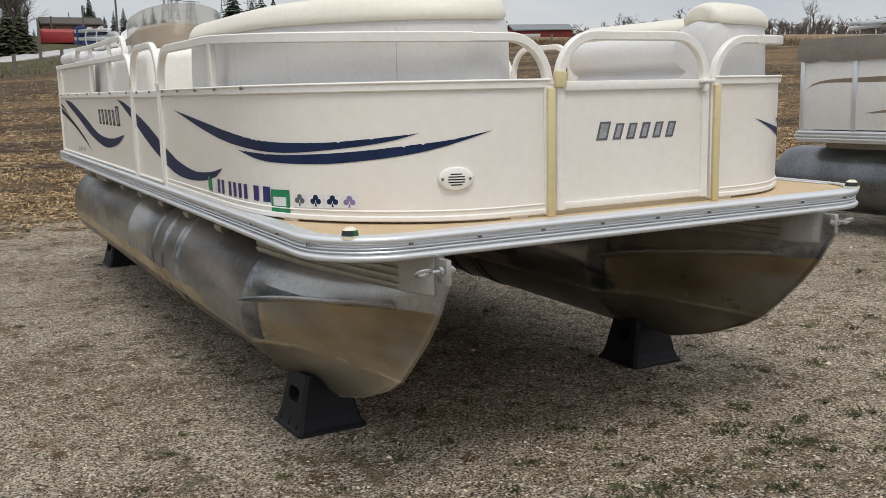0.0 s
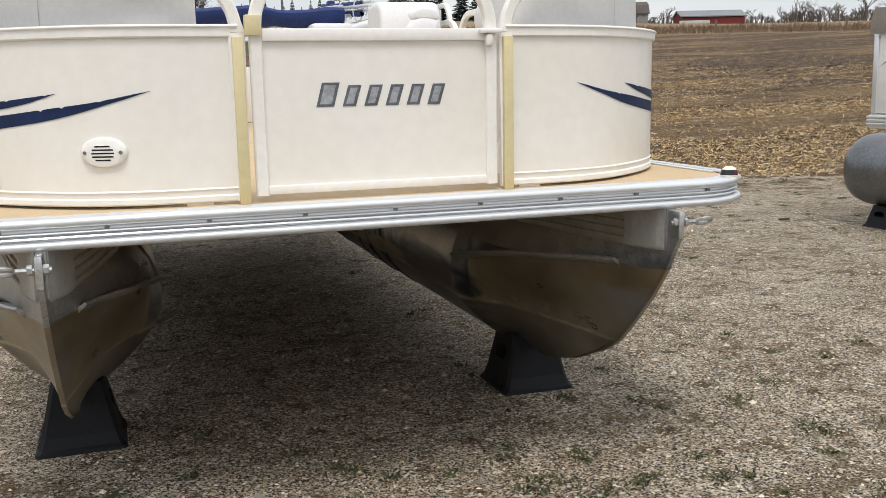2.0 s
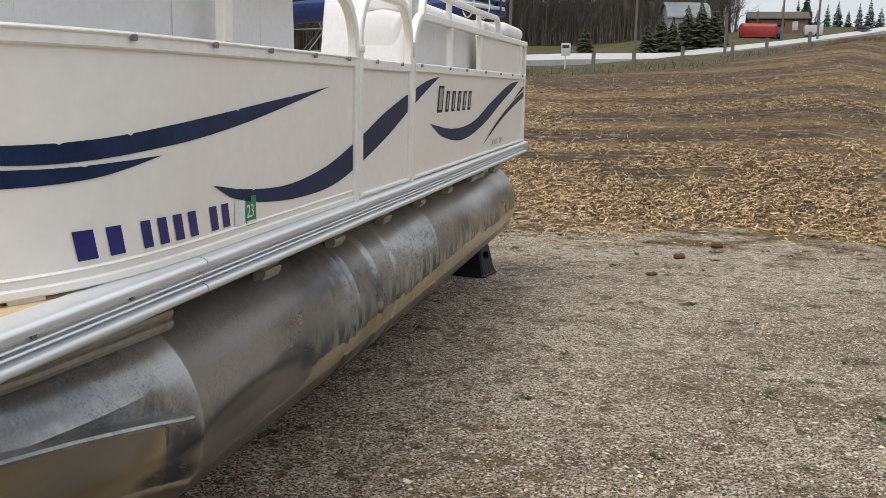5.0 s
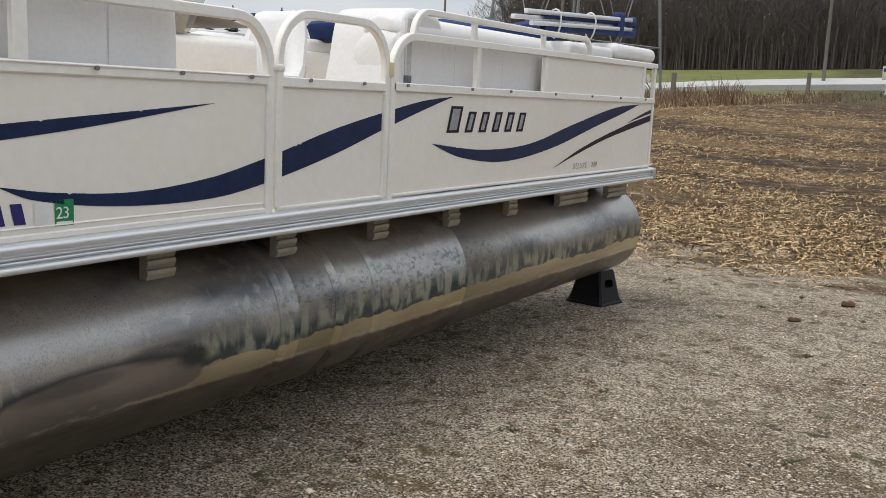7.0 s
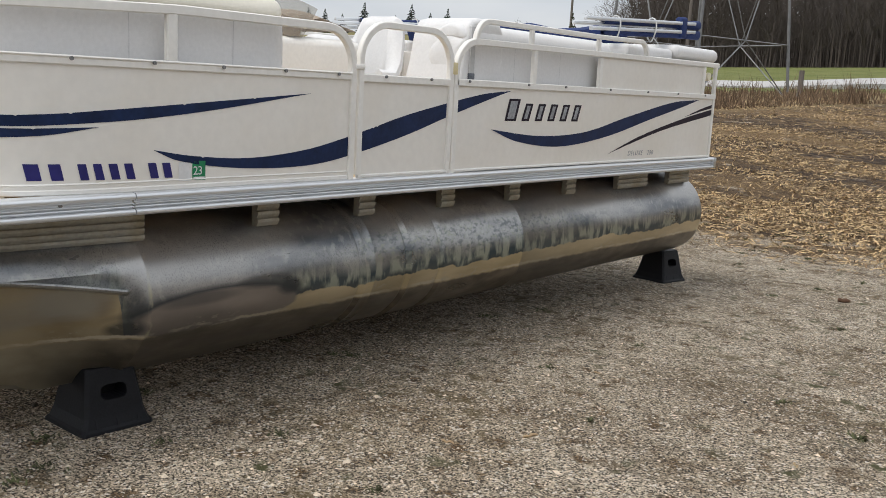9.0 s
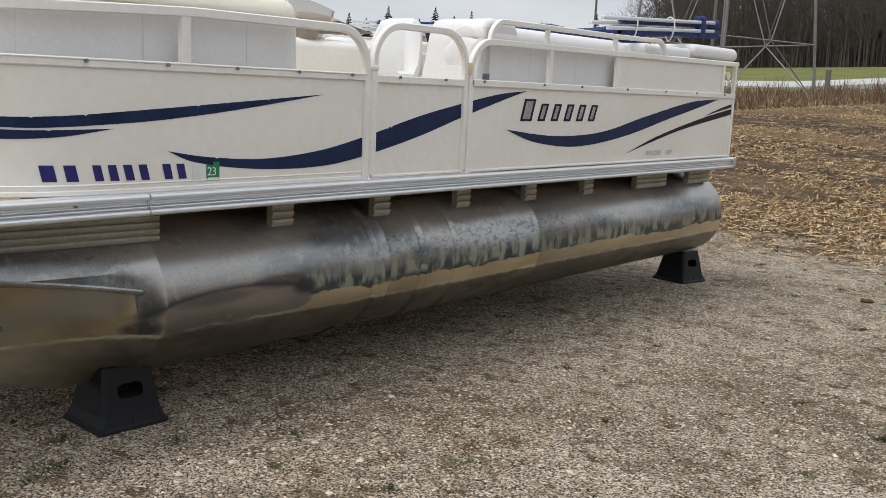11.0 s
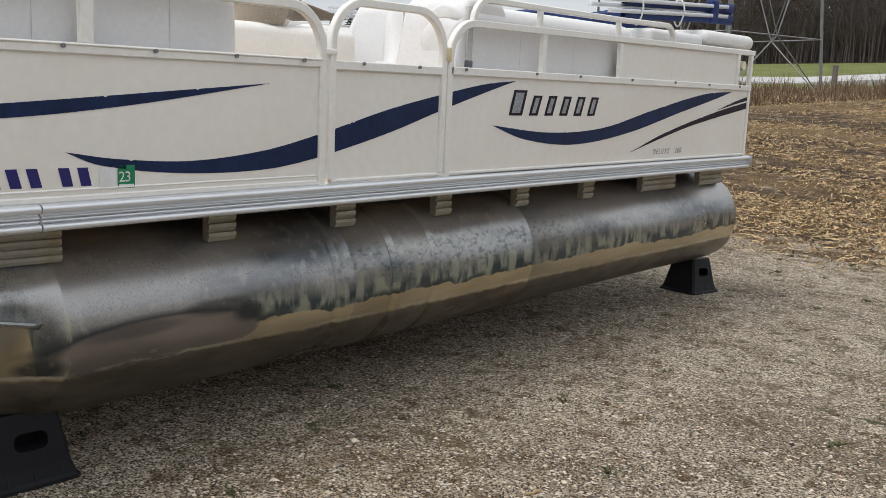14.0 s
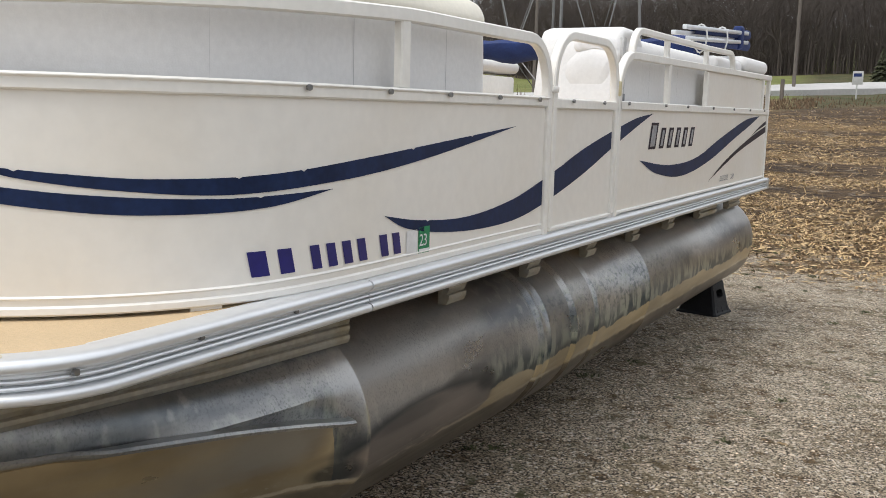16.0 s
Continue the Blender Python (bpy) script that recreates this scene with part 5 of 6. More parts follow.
tagged(new("ground", me), "grey gravel yard running into a brown corn stubble field", "ground", kind="structure")


def stuff(name, verts, faces, material, label, category, smooth=False):
    me = bpy.data.meshes.new(name)
    me.from_pydata(verts, [], faces)
    me.materials.append(material)
    if smooth:
        me.shade_smooth()
    return tagged(new(name, me), label, category, kind="stuff")


rnd = random.Random(7)

# loose stones
M_STONE = mat("loose_stone", (0.44, 0.375, 0.295), 0.9, 0, 0.2, 20, 90, island=0.95)
verts, faces = [], []
_oct = ((1, 0, 0), (0, 1, 0), (-1, 0, 0), (0, -1, 0), (0, 0, 1), (0, 0, -0.3))
_of = ((0, 1, 4), (1, 2, 4), (2, 3, 4), (3, 0, 4), (1, 0, 5), (2, 1, 5), (3, 2, 5), (0, 3, 5))
count = 0
while count < 95000:
    x, y = rnd.uniform(-4.0, 8.0), rnd.uniform(-2.2, 9.5)
    near = rnd.random() < 1 / (1 + 0.04 * ((x - 3) ** 2 + (y - 1.5) ** 2))
    if not near or y > edge_y(x) + 0.4:
        continue
    count += 1
    s = 0.003 + 0.0055 * rnd.random() ** 2.2 + (0.012 * rnd.random() if rnd.random() < 0.012 else 0)
    a = rnd.uniform(0, 6.28)
    ca, sa = math.cos(a), math.sin(a)
    sx, sy, sz = s * rnd.uniform(0.8, 1.7), s * rnd.uniform(0.7, 1.1), s * rnd.uniform(0.4, 0.8)
    k = len(verts)
    for px, py, pz in _oct:
        qx, qy = px * sx * rnd.uniform(0.8, 1.2), py * sy * rnd.uniform(0.8, 1.2)
        verts.append((x + qx * ca - qy * sa, y + qx * sa + qy * ca, land(x, y) + pz * sz + 0.001))
    faces += [tuple(k + q for q in f) for f in _of]
stuff("gravel_stones", verts, faces, M_STONE, "loose grey and tan gravel stones on the yard", "gravel")

# low weeds growing through the gravel
M_TUFT = mat("low_weeds", (0.075, 0.08, 0.035), 0.9, 0, 0.3, 9, 60, island=0.6)
verts, faces = [], []
spots = [(rnd.uniform(-3.5, 7.5), rnd.uniform(-1.6, 8.5)) for _ in range(170)] + [(x, edge_y(x) + rnd.gauss(0.8, 1.1)) for x in [rnd.uniform(-5, 10) for _ in range(260)]] + [(rnd.gauss(0.6, 1.3), rnd.gauss(-0.25, 0.5)) for _ in range(120)]
for x, y in spots:
    size = rnd.uniform(0.015, 0.055)
    for _ in range(int(14 + size * 500)):
        a, d = rnd.uniform(0, 6.28), abs(rnd.gauss(0, size))
        bx, by = x + d * math.cos(a), y + d * math.sin(a)
        a2, ln, w = rnd.uniform(0, 6.28), rnd.uniform(0.008, 0.024), rnd.uniform(0.002, 0.005)
        dx, dy = math.cos(a2), math.sin(a2)
        z = land(bx, by)
        k = len(verts)
        verts += [(bx - dy * w, by + dx * w, z), (bx + dy * w, by - dx * w, z), (bx + dx * ln * 0.5 + dy * w, by + dy * ln * 0.5 - dx * w, z + ln * 0.6), (bx + dx * ln, by + dy * ln, z + ln * rnd.uniform(0.3, 0.8))]
        faces += [(k, k + 1, k + 2), (k, k + 2, k + 3)]
stuff("gravel_weeds", verts, faces, M_TUFT, "small dark green weeds scattered through the gravel", "weeds")

# single broken stalks lying on the yard
M_STALK = mat("broken_stalk", (0.42, 0.30, 0.17), 0.9, 0, 0.25, 20, 90)
M_BROWN = mat("brown_husk_lump", (0.11, 0.06, 0.035), 0.95, 0, 0.3, 20, 90)


STALKS = ((2.19, 2.36, 75, 0.075, 0.006, False), (2.77, 8.20, 10, 0.11, 0.030, True), (2.42, 7.45, 20, 0.10, 0.024, True), (5.05, 4.76, 5, 0.13, 0.012, True),
          (2.20, 6.57, 30, 0.09, 0.016, True), (2.0, 2.05, 20, 0.05, 0.005, False), (3.1, 2.9, 120, 0.06, 0.004, False), (2.9, 5.2, 40, 0.08, 0.005, False), (1.9, 3.4, 160, 0.05, 0.004, False))


def stalk(x, y, yaw, length, r, material, label):
    bm = bmesh.new()
    pts = [(length * (k / 5 - 0.5), 0.004 * math.sin(1.7 * k + x), r * 0.9 + 0.003 * math.sin(2.3 * k)) for k in range(6)]
    sweep(bm, pts, ring(r, 7), scales=[0.8, 1.0, 0.95, 1.05, 0.9, 0.6])
    ob = new("corn_stalk", mesh_of("corn_stalk", bm, material, True))
    ob.matrix_world = pose(x, y, land(x, y), 0, 0, yaw)
    tagged(ob, label, "corn stalk", "stalks on the yard")


for x, y, yaw, length, r, dark in STALKS:
    stalk(x, y, yaw, length, r, M_BROWN if dark else M_STALK, "short brown husk lump lying on the gravel" if dark else "broken pale corn stalk lying on the gravel")

# corn husks, stalks and straw on the field
M_STRAW = mat("dry_straw", (0.47, 0.335, 0.175), 0.85, 0, 0.2, 20, 90, island=0.55)
M_LITTER = mat("brown_crop_litter", (0.24, 0.155, 0.085), 0.9, 0, 0.2, 20, 90, island=0.8)


def litter(count, sizes, widths, power, curl):
    vs, fs = [], []
    for i in range(count):
        az = rnd.uniform(-32, 62)
        r = 9.0 + 34 * rnd.random() ** power
        x, y = CX + r * math.sin(radians(az)), CY + r * math.cos(radians(az))
        if y < edge_y(x) + rnd.gauss(0.6, 0.9):
            continue
        bare = noise.noise(Vector((x * 0.07, y * 0.32, 3))) + 0.6 * noise.noise(Vector((x * 0.45, y * 0.6, 8)))
        if bare > 0.02 and rnd.random() < min(0.93, 0.5 + 3 * bare):
            continue
        a = rnd.uniform(0, 6.28)
        ln, w = rnd.uniform(*sizes) * (1 + r / 60), rnd.uniform(*widths) * (1 + r / 35)
        z = land(x, y) + 0.003
        lift = rnd.random() ** 2 * 0.04
        px, py = x, y
        k = len(vs)
        for j in range(3):
            c, s = math.cos(a), math.sin(a)
            ww = w * (1, 1.25, 0.35)[j]
            h = (0.0, lift, rnd.random() * lift)[j]
            vs += [(px - s * ww, py + c * ww, z + h + ww * 0.6), (px + s * ww, py - c * ww, z + h)]
            px, py = px + c * ln / 2, py + s * ln / 2
            a += rnd.gauss(0, curl)
        fs += [(k, k + 1, k + 3, k + 2), (k + 2, k + 3, k + 5, k + 4)]
    return vs, fs


vs, fs = litter(150000, (0.03, 0.14), (0.002, 0.006), 1.7, 0.5)
stuff("corn_husks", vs, fs, M_STRAW, "pale dry corn husks littering the field", "straw")
vs, fs = litter(80000, (0.015, 0.07), (0.002, 0.006), 2.2, 0.8)
stuff("crop_litter", vs, fs, M_LITTER, "brown shredded leaves and stalks on the soil", "straw")
# turned clods of dark soil in a strip across the field
M_CLOD = mat("dark_soil_clods", (0.055, 0.038, 0.029), 0.95, 0, 0.3, 6, 40, island=0.5)
verts, faces = [], []
for i in range(1900):
    az = rnd.uniform(14, 52)
    r = 42.5 + rnd.gauss(0, 1.8) + 5 * noise.noise(Vector((az * 0.12, 7, 1)))
    if rnd.random() > 0.3 + 1.3 * noise.noise(Vector((az * 0.35, 2, 4))):
        continue
    p = polar(az, r)
    s = rnd.uniform(0.03, 0.13)
    k = len(verts)
    for px, py, pz in _oct:
        verts.append((p.x + px * s * rnd.uniform(0.7, 1.4), p.y + py * s * rnd.uniform(0.7, 1.2), p.z + pz * s * 0.6))
    faces += [tuple(k + q for q in f) for f in _of]
stuff("soil_clods", verts, faces, M_CLOD, "dark turned soil clods in a strip across the stubble", "soil")
# standing stubble
verts, faces = [], []
for i in range(6500):
    az = rnd.uniform(-32, 62)
    r = 13 + 40 * rnd.random() ** 1.4
    x, y = CX + r * math.sin(radians(az)), CY + r * math.cos(radians(az))
    y = round(y / 0.76) * 0.76 + rnd.gauss(0, 0.05)
    if y < edge_y(x) + 2:
        continue
    z, h, w = land(x, y), rnd.uniform(0.03, 0.10) + (0.09 if az < -12 and r > 38 else 0), 0.006 * (1 + r / 25)
    lx, ly = rnd.gauss(0, 0.09), rnd.gauss(0, 0.07)
    k = len(verts)
    verts += [(x - w, y, z), (x + w, y, z), (x, y + w, z), (x + lx, y + ly, z + h)]
    faces += [(k, k + 1, k + 3), (k + 1, k + 2, k + 3), (k + 2, k, k + 3)]
stuff("corn_stubble", verts, faces, M_STRAW, "short cut corn stubble standing in rows", "stubble")


# ---- trees ----
def limb(vs, fs, a, b, r0, r1, n=4):
    d = (b - a)
    u = d.orthogonal().normalized()
    w = d.normalized().cross(u)
    k = len(vs)
    for p, r in ((a, r0), (b, r1)):
        for i in range(n):
            q = 2 * math.pi * i / n
            vs.append(tuple(p + u * (r * math.cos(q)) + w * (r * math.sin(q))))
    for i in range(n):
        fs.append((k + i, k + (i + 1) % n, k + n + (i + 1) % n, k + n + i))


def bare_tree(vs, fs, foot, h, rg, depth=4, trunk=None, spread=0.55):
    def grow(p, d, ln, r, lv):
        q = p + d * ln
        limb(vs, fs, p, q, r, r * 0.68, 5 if lv == depth else 3)
        if lv == 0:
            return
        for _ in range(3 if lv > 1 else 4):
            k = d + Vector((rg.gauss(0, spread), rg.gauss(0, spread), rg.uniform(-0.05, 0.5)))
            grow(p + d * (ln * rg.uniform(0.55, 1.0)), k.normalized(), ln * rg.uniform(0.55, 0.78), r * 0.55, lv - 1)
    grow(Vector(foot), Vector((rg.gauss(0, 0.04), rg.gauss(0, 0.04), 1)).normalized(), h * 0.40, trunk or h * 0.014, depth)


def conifer(vs, fs, foot, h, rg, width=0.24, dens=1.0):
    foot = Vector(foot)
    layers = int(16 * dens)
    for i in range(layers):
        u = i / layers
        z = h * (0.07 + 0.9 * u)
        rad = h * width * (1 - u) ** 0.85 * rg.uniform(0.8, 1.15)
        m = max(5, int(11 * (1 - u) + 4))
        for j in range(m):
            a = 2 * math.pi * (j + rg.random()) / m
            ln = rad * rg.uniform(0.65, 1.12)
            c, s = math.cos(a), math.sin(a)
            p0 = foot + Vector((0, 0, z + 0.03 * h))
            tip = foot + Vector((c * ln, s * ln, z - 0.10 * ln + rg.uniform(-0.01, 0.02) * h))
            mid = (p0 * 0.45 + tip * 0.55) + Vector((0, 0, 0.02 * h))
            w = max(0.22 * ln, 0.012 * h) * rg.uniform(0.8, 1.3)
            k = len(vs)
            vs += [tuple(p0), tuple(mid + Vector((-s * w, c * w, -0.02 * h))), tuple(tip), tuple(mid + Vector((s * w, -c * w, -0.02 * h))), tuple(mid + Vector((0, 0, 0.015 * h)))]
            fs += [(k, k + 1, k + 4), (k + 1, k + 2, k + 4), (k + 2, k + 3, k + 4), (k + 3, k, k + 4)]
    k = len(vs)
    t = foot + Vector((0, 0, h))
    vs += [tuple(t), tuple(t + Vector((0.012 * h, 0, -0.1 * h))), tuple(t + Vector((-0.01 * h, 0.01 * h, -0.1 * h))), tuple(t + Vector((-0.01 * h, -0.012 * h, -0.1 * h)))]
    fs += [(k, k + 1, k + 2), (k, k + 2, k + 3), (k, k + 3, k + 1)]


M_BARK = mat("bare_bark", (0.088, 0.072, 0.062), 0.95, 0, 0.3, 2, 20)
M_BARK2 = mat("grey_bark", (0.105, 0.088, 0.076), 0.95, 0, 0.3, 2, 20)
M_NEEDLE = mat("dark_needles", (0.022, 0.034, 0.022), 0.9, 0, 0.4, 0.6, 6, island=0.5)
M_CEDAR = mat("cedar_foliage", (0.045, 0.05, 0.022), 0.9, 0, 0.4, 0.6, 6, island=0.5)

# leafless wood behind the road
vs, fs = [], []
rg = random.Random(3)
for i in range(1100):
    az = rg.uniform(-27.5, 3.6) if i % 5 else rg.uniform(-26, -8)
    d3 = land_row(az)[4]
    bare_tree(vs, fs, polar(az, d3 * rg.uniform(1.0, 1.35)), rg.uniform(10, 15.5) * d3 / 120, rg, 3, rg.uniform(0.06, 0.115), spread=0.62)
stuff("bare_wood", vs, fs, M_BARK, "dense leafless brown wood beyond the road", "woods")
vs, fs = [], []
for i in range(1000):
    az = rg.uniform(-29, 4.2)
    d3 = land_row(az)[4]
    h = rg.uniform(3.5, 10.5)
    bare_tree(vs, fs, polar(az, d3 * rg.uniform(1.0, 1.12)), h, rg, 3, 0.06, 0.7)
stuff("wood_undergrowth", vs, fs, M_BARK2, "grey leafless undergrowth at the wood's edge", "shrubs")

# distant low tree line on the hill
vs, fs = [], []
rg = random.Random(11)
for i in range(1500):
    az = rg.uniform(27, 82)
    d = rg.uniform(222, 285)
    big = 1.0 if rg.random() > 0.05 else 1.8
    bare_tree(vs, fs, polar(az, d), rg.uniform(2.6, 4.6) * big * (0.8 if az < 38 else 1.15), rg, 3, 0.20, 0.75)
stuff("far_tree_line", vs, fs, M_BARK2, "far leafless tree line on the rise", "woods")

# weeds along the field's far edge
M_WEED = mat("dry_weeds", (0.15, 0.10, 0.062), 0.95, 0, 0.3, 3, 20, island=0.5)
vs, fs = [], []
rg = random.Random(5)
for i in range(24000):
    az = rg.uniform(-32, 58)
    d1, z1, d2, z2 = land_row(az)[:4]
    left = az < 12
    if -7 < az < 9 and rg.random() < 0.8:
        continue
    r = d1 + (min(18, d2 - d1 - 9) if left else 30) * rg.random() ** 1.3
    p = polar(az, r)
    h = ((0.2 + 0.8 * rg.random() ** 2.2) * (1.0 if az < -12 else 0.45)) if left else rg.uniform(0.3, 1.0)
    if noise.noise(Vector((az * 0.5, r * 0.2, 1))) < -0.05:
        h *= 0.5
    w = 0.006 + r * 0.0003
    if left and az < -8:
        h *= 0.35 + 1.3 * max(0.0, 0.5 + noise.noise(Vector((az * 0.9, r * 0.3, 5))))
    lx, ly = rg.gauss(0, 0.35) * h, rg.gauss(0, 0.35) * h
    k = len(vs)
    vs += [(p.x - w, p.y, p.z), (p.x + w, p.y, p.z), (p.x, p.y + w, p.z), (p.x + lx, p.y + ly, p.z + h)]
    fs += [(k, k + 1, k + 3), (k + 1, k + 2, k + 3), (k + 2, k, k + 3)]
stuff("dry_weeds", vs, fs, M_WEED, "tall dry brown weeds along the field edge", "weeds")


def tree_from(name, maker, material, label, category, group, foot, *args, **kw):
    vs, fs = [], []
    maker(vs, fs, (0, 0, 0), *args, **kw)
    t = thing(name, label, category, group, at=Matrix.Translation(foot))
    me = bpy.data.meshes.new("crown")
    me.from_pydata(vs, [], fs)
    me.materials.append(material)
    c = new("crown", me)
    c.parent = t
    bm = bmesh.new()
    rod(bm, (0, 0, -0.5), (0, 0, args[0] * 0.75), args[0] * 0.018, 6, args[0] * 0.006)
    part("trunk", bm, M_BARK, t)
    return t


BEARING = ((-60, -57), (-50, -47.6), (-45, -43), (-33, -31.85), (-25, -24.35), (-20, -19.55), (-12, -11.9), (-8, -8.1), (0, -0.6), (5, 4.15), (10, 8.8), (15, 13.7), (18, 17.2), (22, 21.2), (30, 28.7), (36, 34.4), (40, 39), (50, 49.2))


def by_angle(az, d, el=None):
    """A place on the land at that azimuth and distance; what lies to the left is sighted from the far side of the yard."""
    ox, oy = (4.22, -0.70) if az < -8 else (CX, CY)
    if -8 <= az < 13 and d < 300:
        d *= 0.7
    az = float(np.interp(az, [a for a, b in BEARING], [b for a, b in BEARING]))
    x, y = ox + d * math.sin(radians(az)), oy + d * math.cos(radians(az))
    return Vector((x, y, land(x, y)))


rg = random.Random(21)
spruces = [tree_from("spruce", conifer, M_NEEDLE, "dark green spruce tree on the skyline", "tree", "skyline spruces", by_angle(8.3 + 2 * w, 260), h, rg, width=w)
           for h, w in ((7.5, 0.20), (8.0, 0.22), (6.5, 0.26))]
where = [(8.3 + 0.55 * i, 230, 5.15, 0.6 + 0.25 * rg.random()) for i in range(10)] + [(4.9 + 0.5 * i, 232, 5.35, 0.5 + 0.2 * rg.random()) for i in range(6)]
where += [(16.7, 200, 0, 1.15), (17.6, 200, 0, 1.0), (18.2, 225, 0, 1.2), (18.9, 228, 0, 1.05), (20.3, 228, 0, 1.2), (21.1, 230, 0, 1.0), (21.9, 230, 0, 1.1), (23.1, 225, 0, 1.2), (23.9, 226, 0, 1.05), (24.6, 228, 0, 0.8), (27.2, 222, 0, 0.62)]
where += [(a, 150, 4.3, s) for a, s in ((-50.0, 0.55), (-48.9, 0.50), (-47.8, 0.5), (-46.4, 0.68), (-43.4, 0.62), (-42.2, 0.56), (-41.1, 0.58), (-44.4, 0.4))]
for i, (az, d, el, s) in enumerate(where):
    src = spruces[i % 3]
    p = by_angle(az, d) - Vector((0, 0, 0.3))
    src_m = Matrix.Translation(p) @ Matrix.Rotation(rg.uniform(0, 6), 4, "Z") @ Matrix.Diagonal((s * (2.3 if 16 < az < 28 else 1.7 if az < -40 else 1.25), s * (2.3 if 16 < az < 28 else 1.7 if az < -40 else 1.25), s, 1))
    c = copy_thing(src, Matrix.Translation(p))
    c.matrix_basis = src_m @ Matrix.Scale(0.7, 4) if -8 <= az < 13 else src_m
tree_from("cedar_tree", conifer, M_CEDAR, "tall olive green cedar beside a pole", "tree", "", by_angle(-33.2, 95, 4.6), 5.0, rg, width=0.26)
for az, d, el, h in ((-0.1, 130, 0, 3.1), (0.7, 133, 0, 3.6), (1.4, 130, 0, 3.3), (2.2, 137, 0, 4.2), (3.0, 137, 0, 4.6), (3.8, 138, 0, 4.3), (-3.9, 126, 0, 3.4)):
    tree_from("juniper_bush", conifer, M_CEDAR, "dark bushy evergreen shrub by the road", "shrub", "roadside evergreens", by_angle(az, d, el), h, rg, width=0.40, dens=1.5)


def bare_thing(az, d, el, h, seed, depth=4, label="leafless pale tree on the skyline"):
    r2 = random.Random(seed)
    vs, fs = [], []
    bare_tree(vs, fs, (0, 0, 0), h, r2, depth, h * 0.012, 0.6)
    t = thing("bare_tree", label, "tree", "bare skyline trees", at=Matrix.Translation(by_angle(az, d, el)))
    me = bpy.data.meshes.new("branches")
    me.from_pydata(vs, [], fs)
    me.materials.append(M_BARK2)
    c = new("branches", me)
    c.parent = t


for az, d, el, h, sd in ((-36.5, 120, 4.6, 4.0, 1), (-29.0, 140, 4.6, 6.5, 2), (-27.8, 130, 4.6, 6.0, 3), (-31.2, 140, 4.6, 4.5, 4), (44.0, 260, 4.0, 7, 5), (46.2, 260, 4.0, 6, 6), (53.5, 200, 3.6, 8, 7), (36.6, 300, 4.4, 9, 8), (40.5, 260, 4.2, 8, 9)):
    bare_thing(az, d, el, h, sd)

# road with its verge line
M_ROAD = mat("pale_road", (0.44, 0.43, 0.42), 0.9, 0, 0.1, 0.3, 4)
bm = bmesh.new()
prev = None
for i in range(90):
    az = -40 + 54.5 * i / 89
    d2, z2 = land_row(az)[2:4]
    el = float(np.interp(az, (-40, -18.5, -13.4, -9.5, -5.4, 0.15, 6.3, 10.6, 14), (0.9, 1.47, 1.88, 2.10, 2.28, 2.42, 3.2, 3.8, 4.4)))
    th = float(np.interp(az, (-40, -14, -4.5, 0.8, 7.7, 14.5), (0.3, 0.32, 0.35, 0.31, 0.22, 0.22)))
    a, b = polar(az, d2), polar(az, d2 + 5)
    a.z, b.z = 1.36 + d2 * math.tan(radians(el)), 1.36 + (d2 + 5) * math.tan(radians(el + th))
    row = (bm.verts.new(a), bm.verts.new(b), bm.verts.new(b - Vector((0, 0, 1.2))), bm.verts.new(a - Vector((0, 0, 1.2))))
    if prev:
        for j in range(4):
            bm.faces.new((prev[j], prev[(j + 1) % 4], row[(j + 1) % 4], row[j]))
    prev = row
road = new("road", mesh_of("road", bm, M_ROAD))
tagged(road, "pale country road climbing past the field", "road", kind="structure")

# far buildings
M_ROOF = mat("grey_metal_roof", (0.20, 0.21, 0.22), 0.5, 0.2, 0.1, 0.5, 6)
M_ROOF2 = mat("brown_shingle_roof", (0.09, 0.075, 0.065), 0.9, 0, 0.15, 0.5, 6)
M_REDWALL = mat("red_barn_wall", (0.14, 0.018, 0.016), 0.8, 0, 0.15, 0.5, 6)
M_GREYWALL = mat("grey_boards", (0.23, 0.225, 0.22), 0.85, 0, 0.2, 0.5, 6)
M_BRICKISH = mat("brown_house_wall", (0.16, 0.10, 0.07), 0.85, 0, 0.2, 0.5, 6)
M_WHITEWALL = mat("white_boards", (0.50, 0.50, 0.49), 0.8, 0, 0.1, 0.5, 6)
M_DARKWIN = mat("dark_window", (0.02, 0.022, 0.025), 0.2)


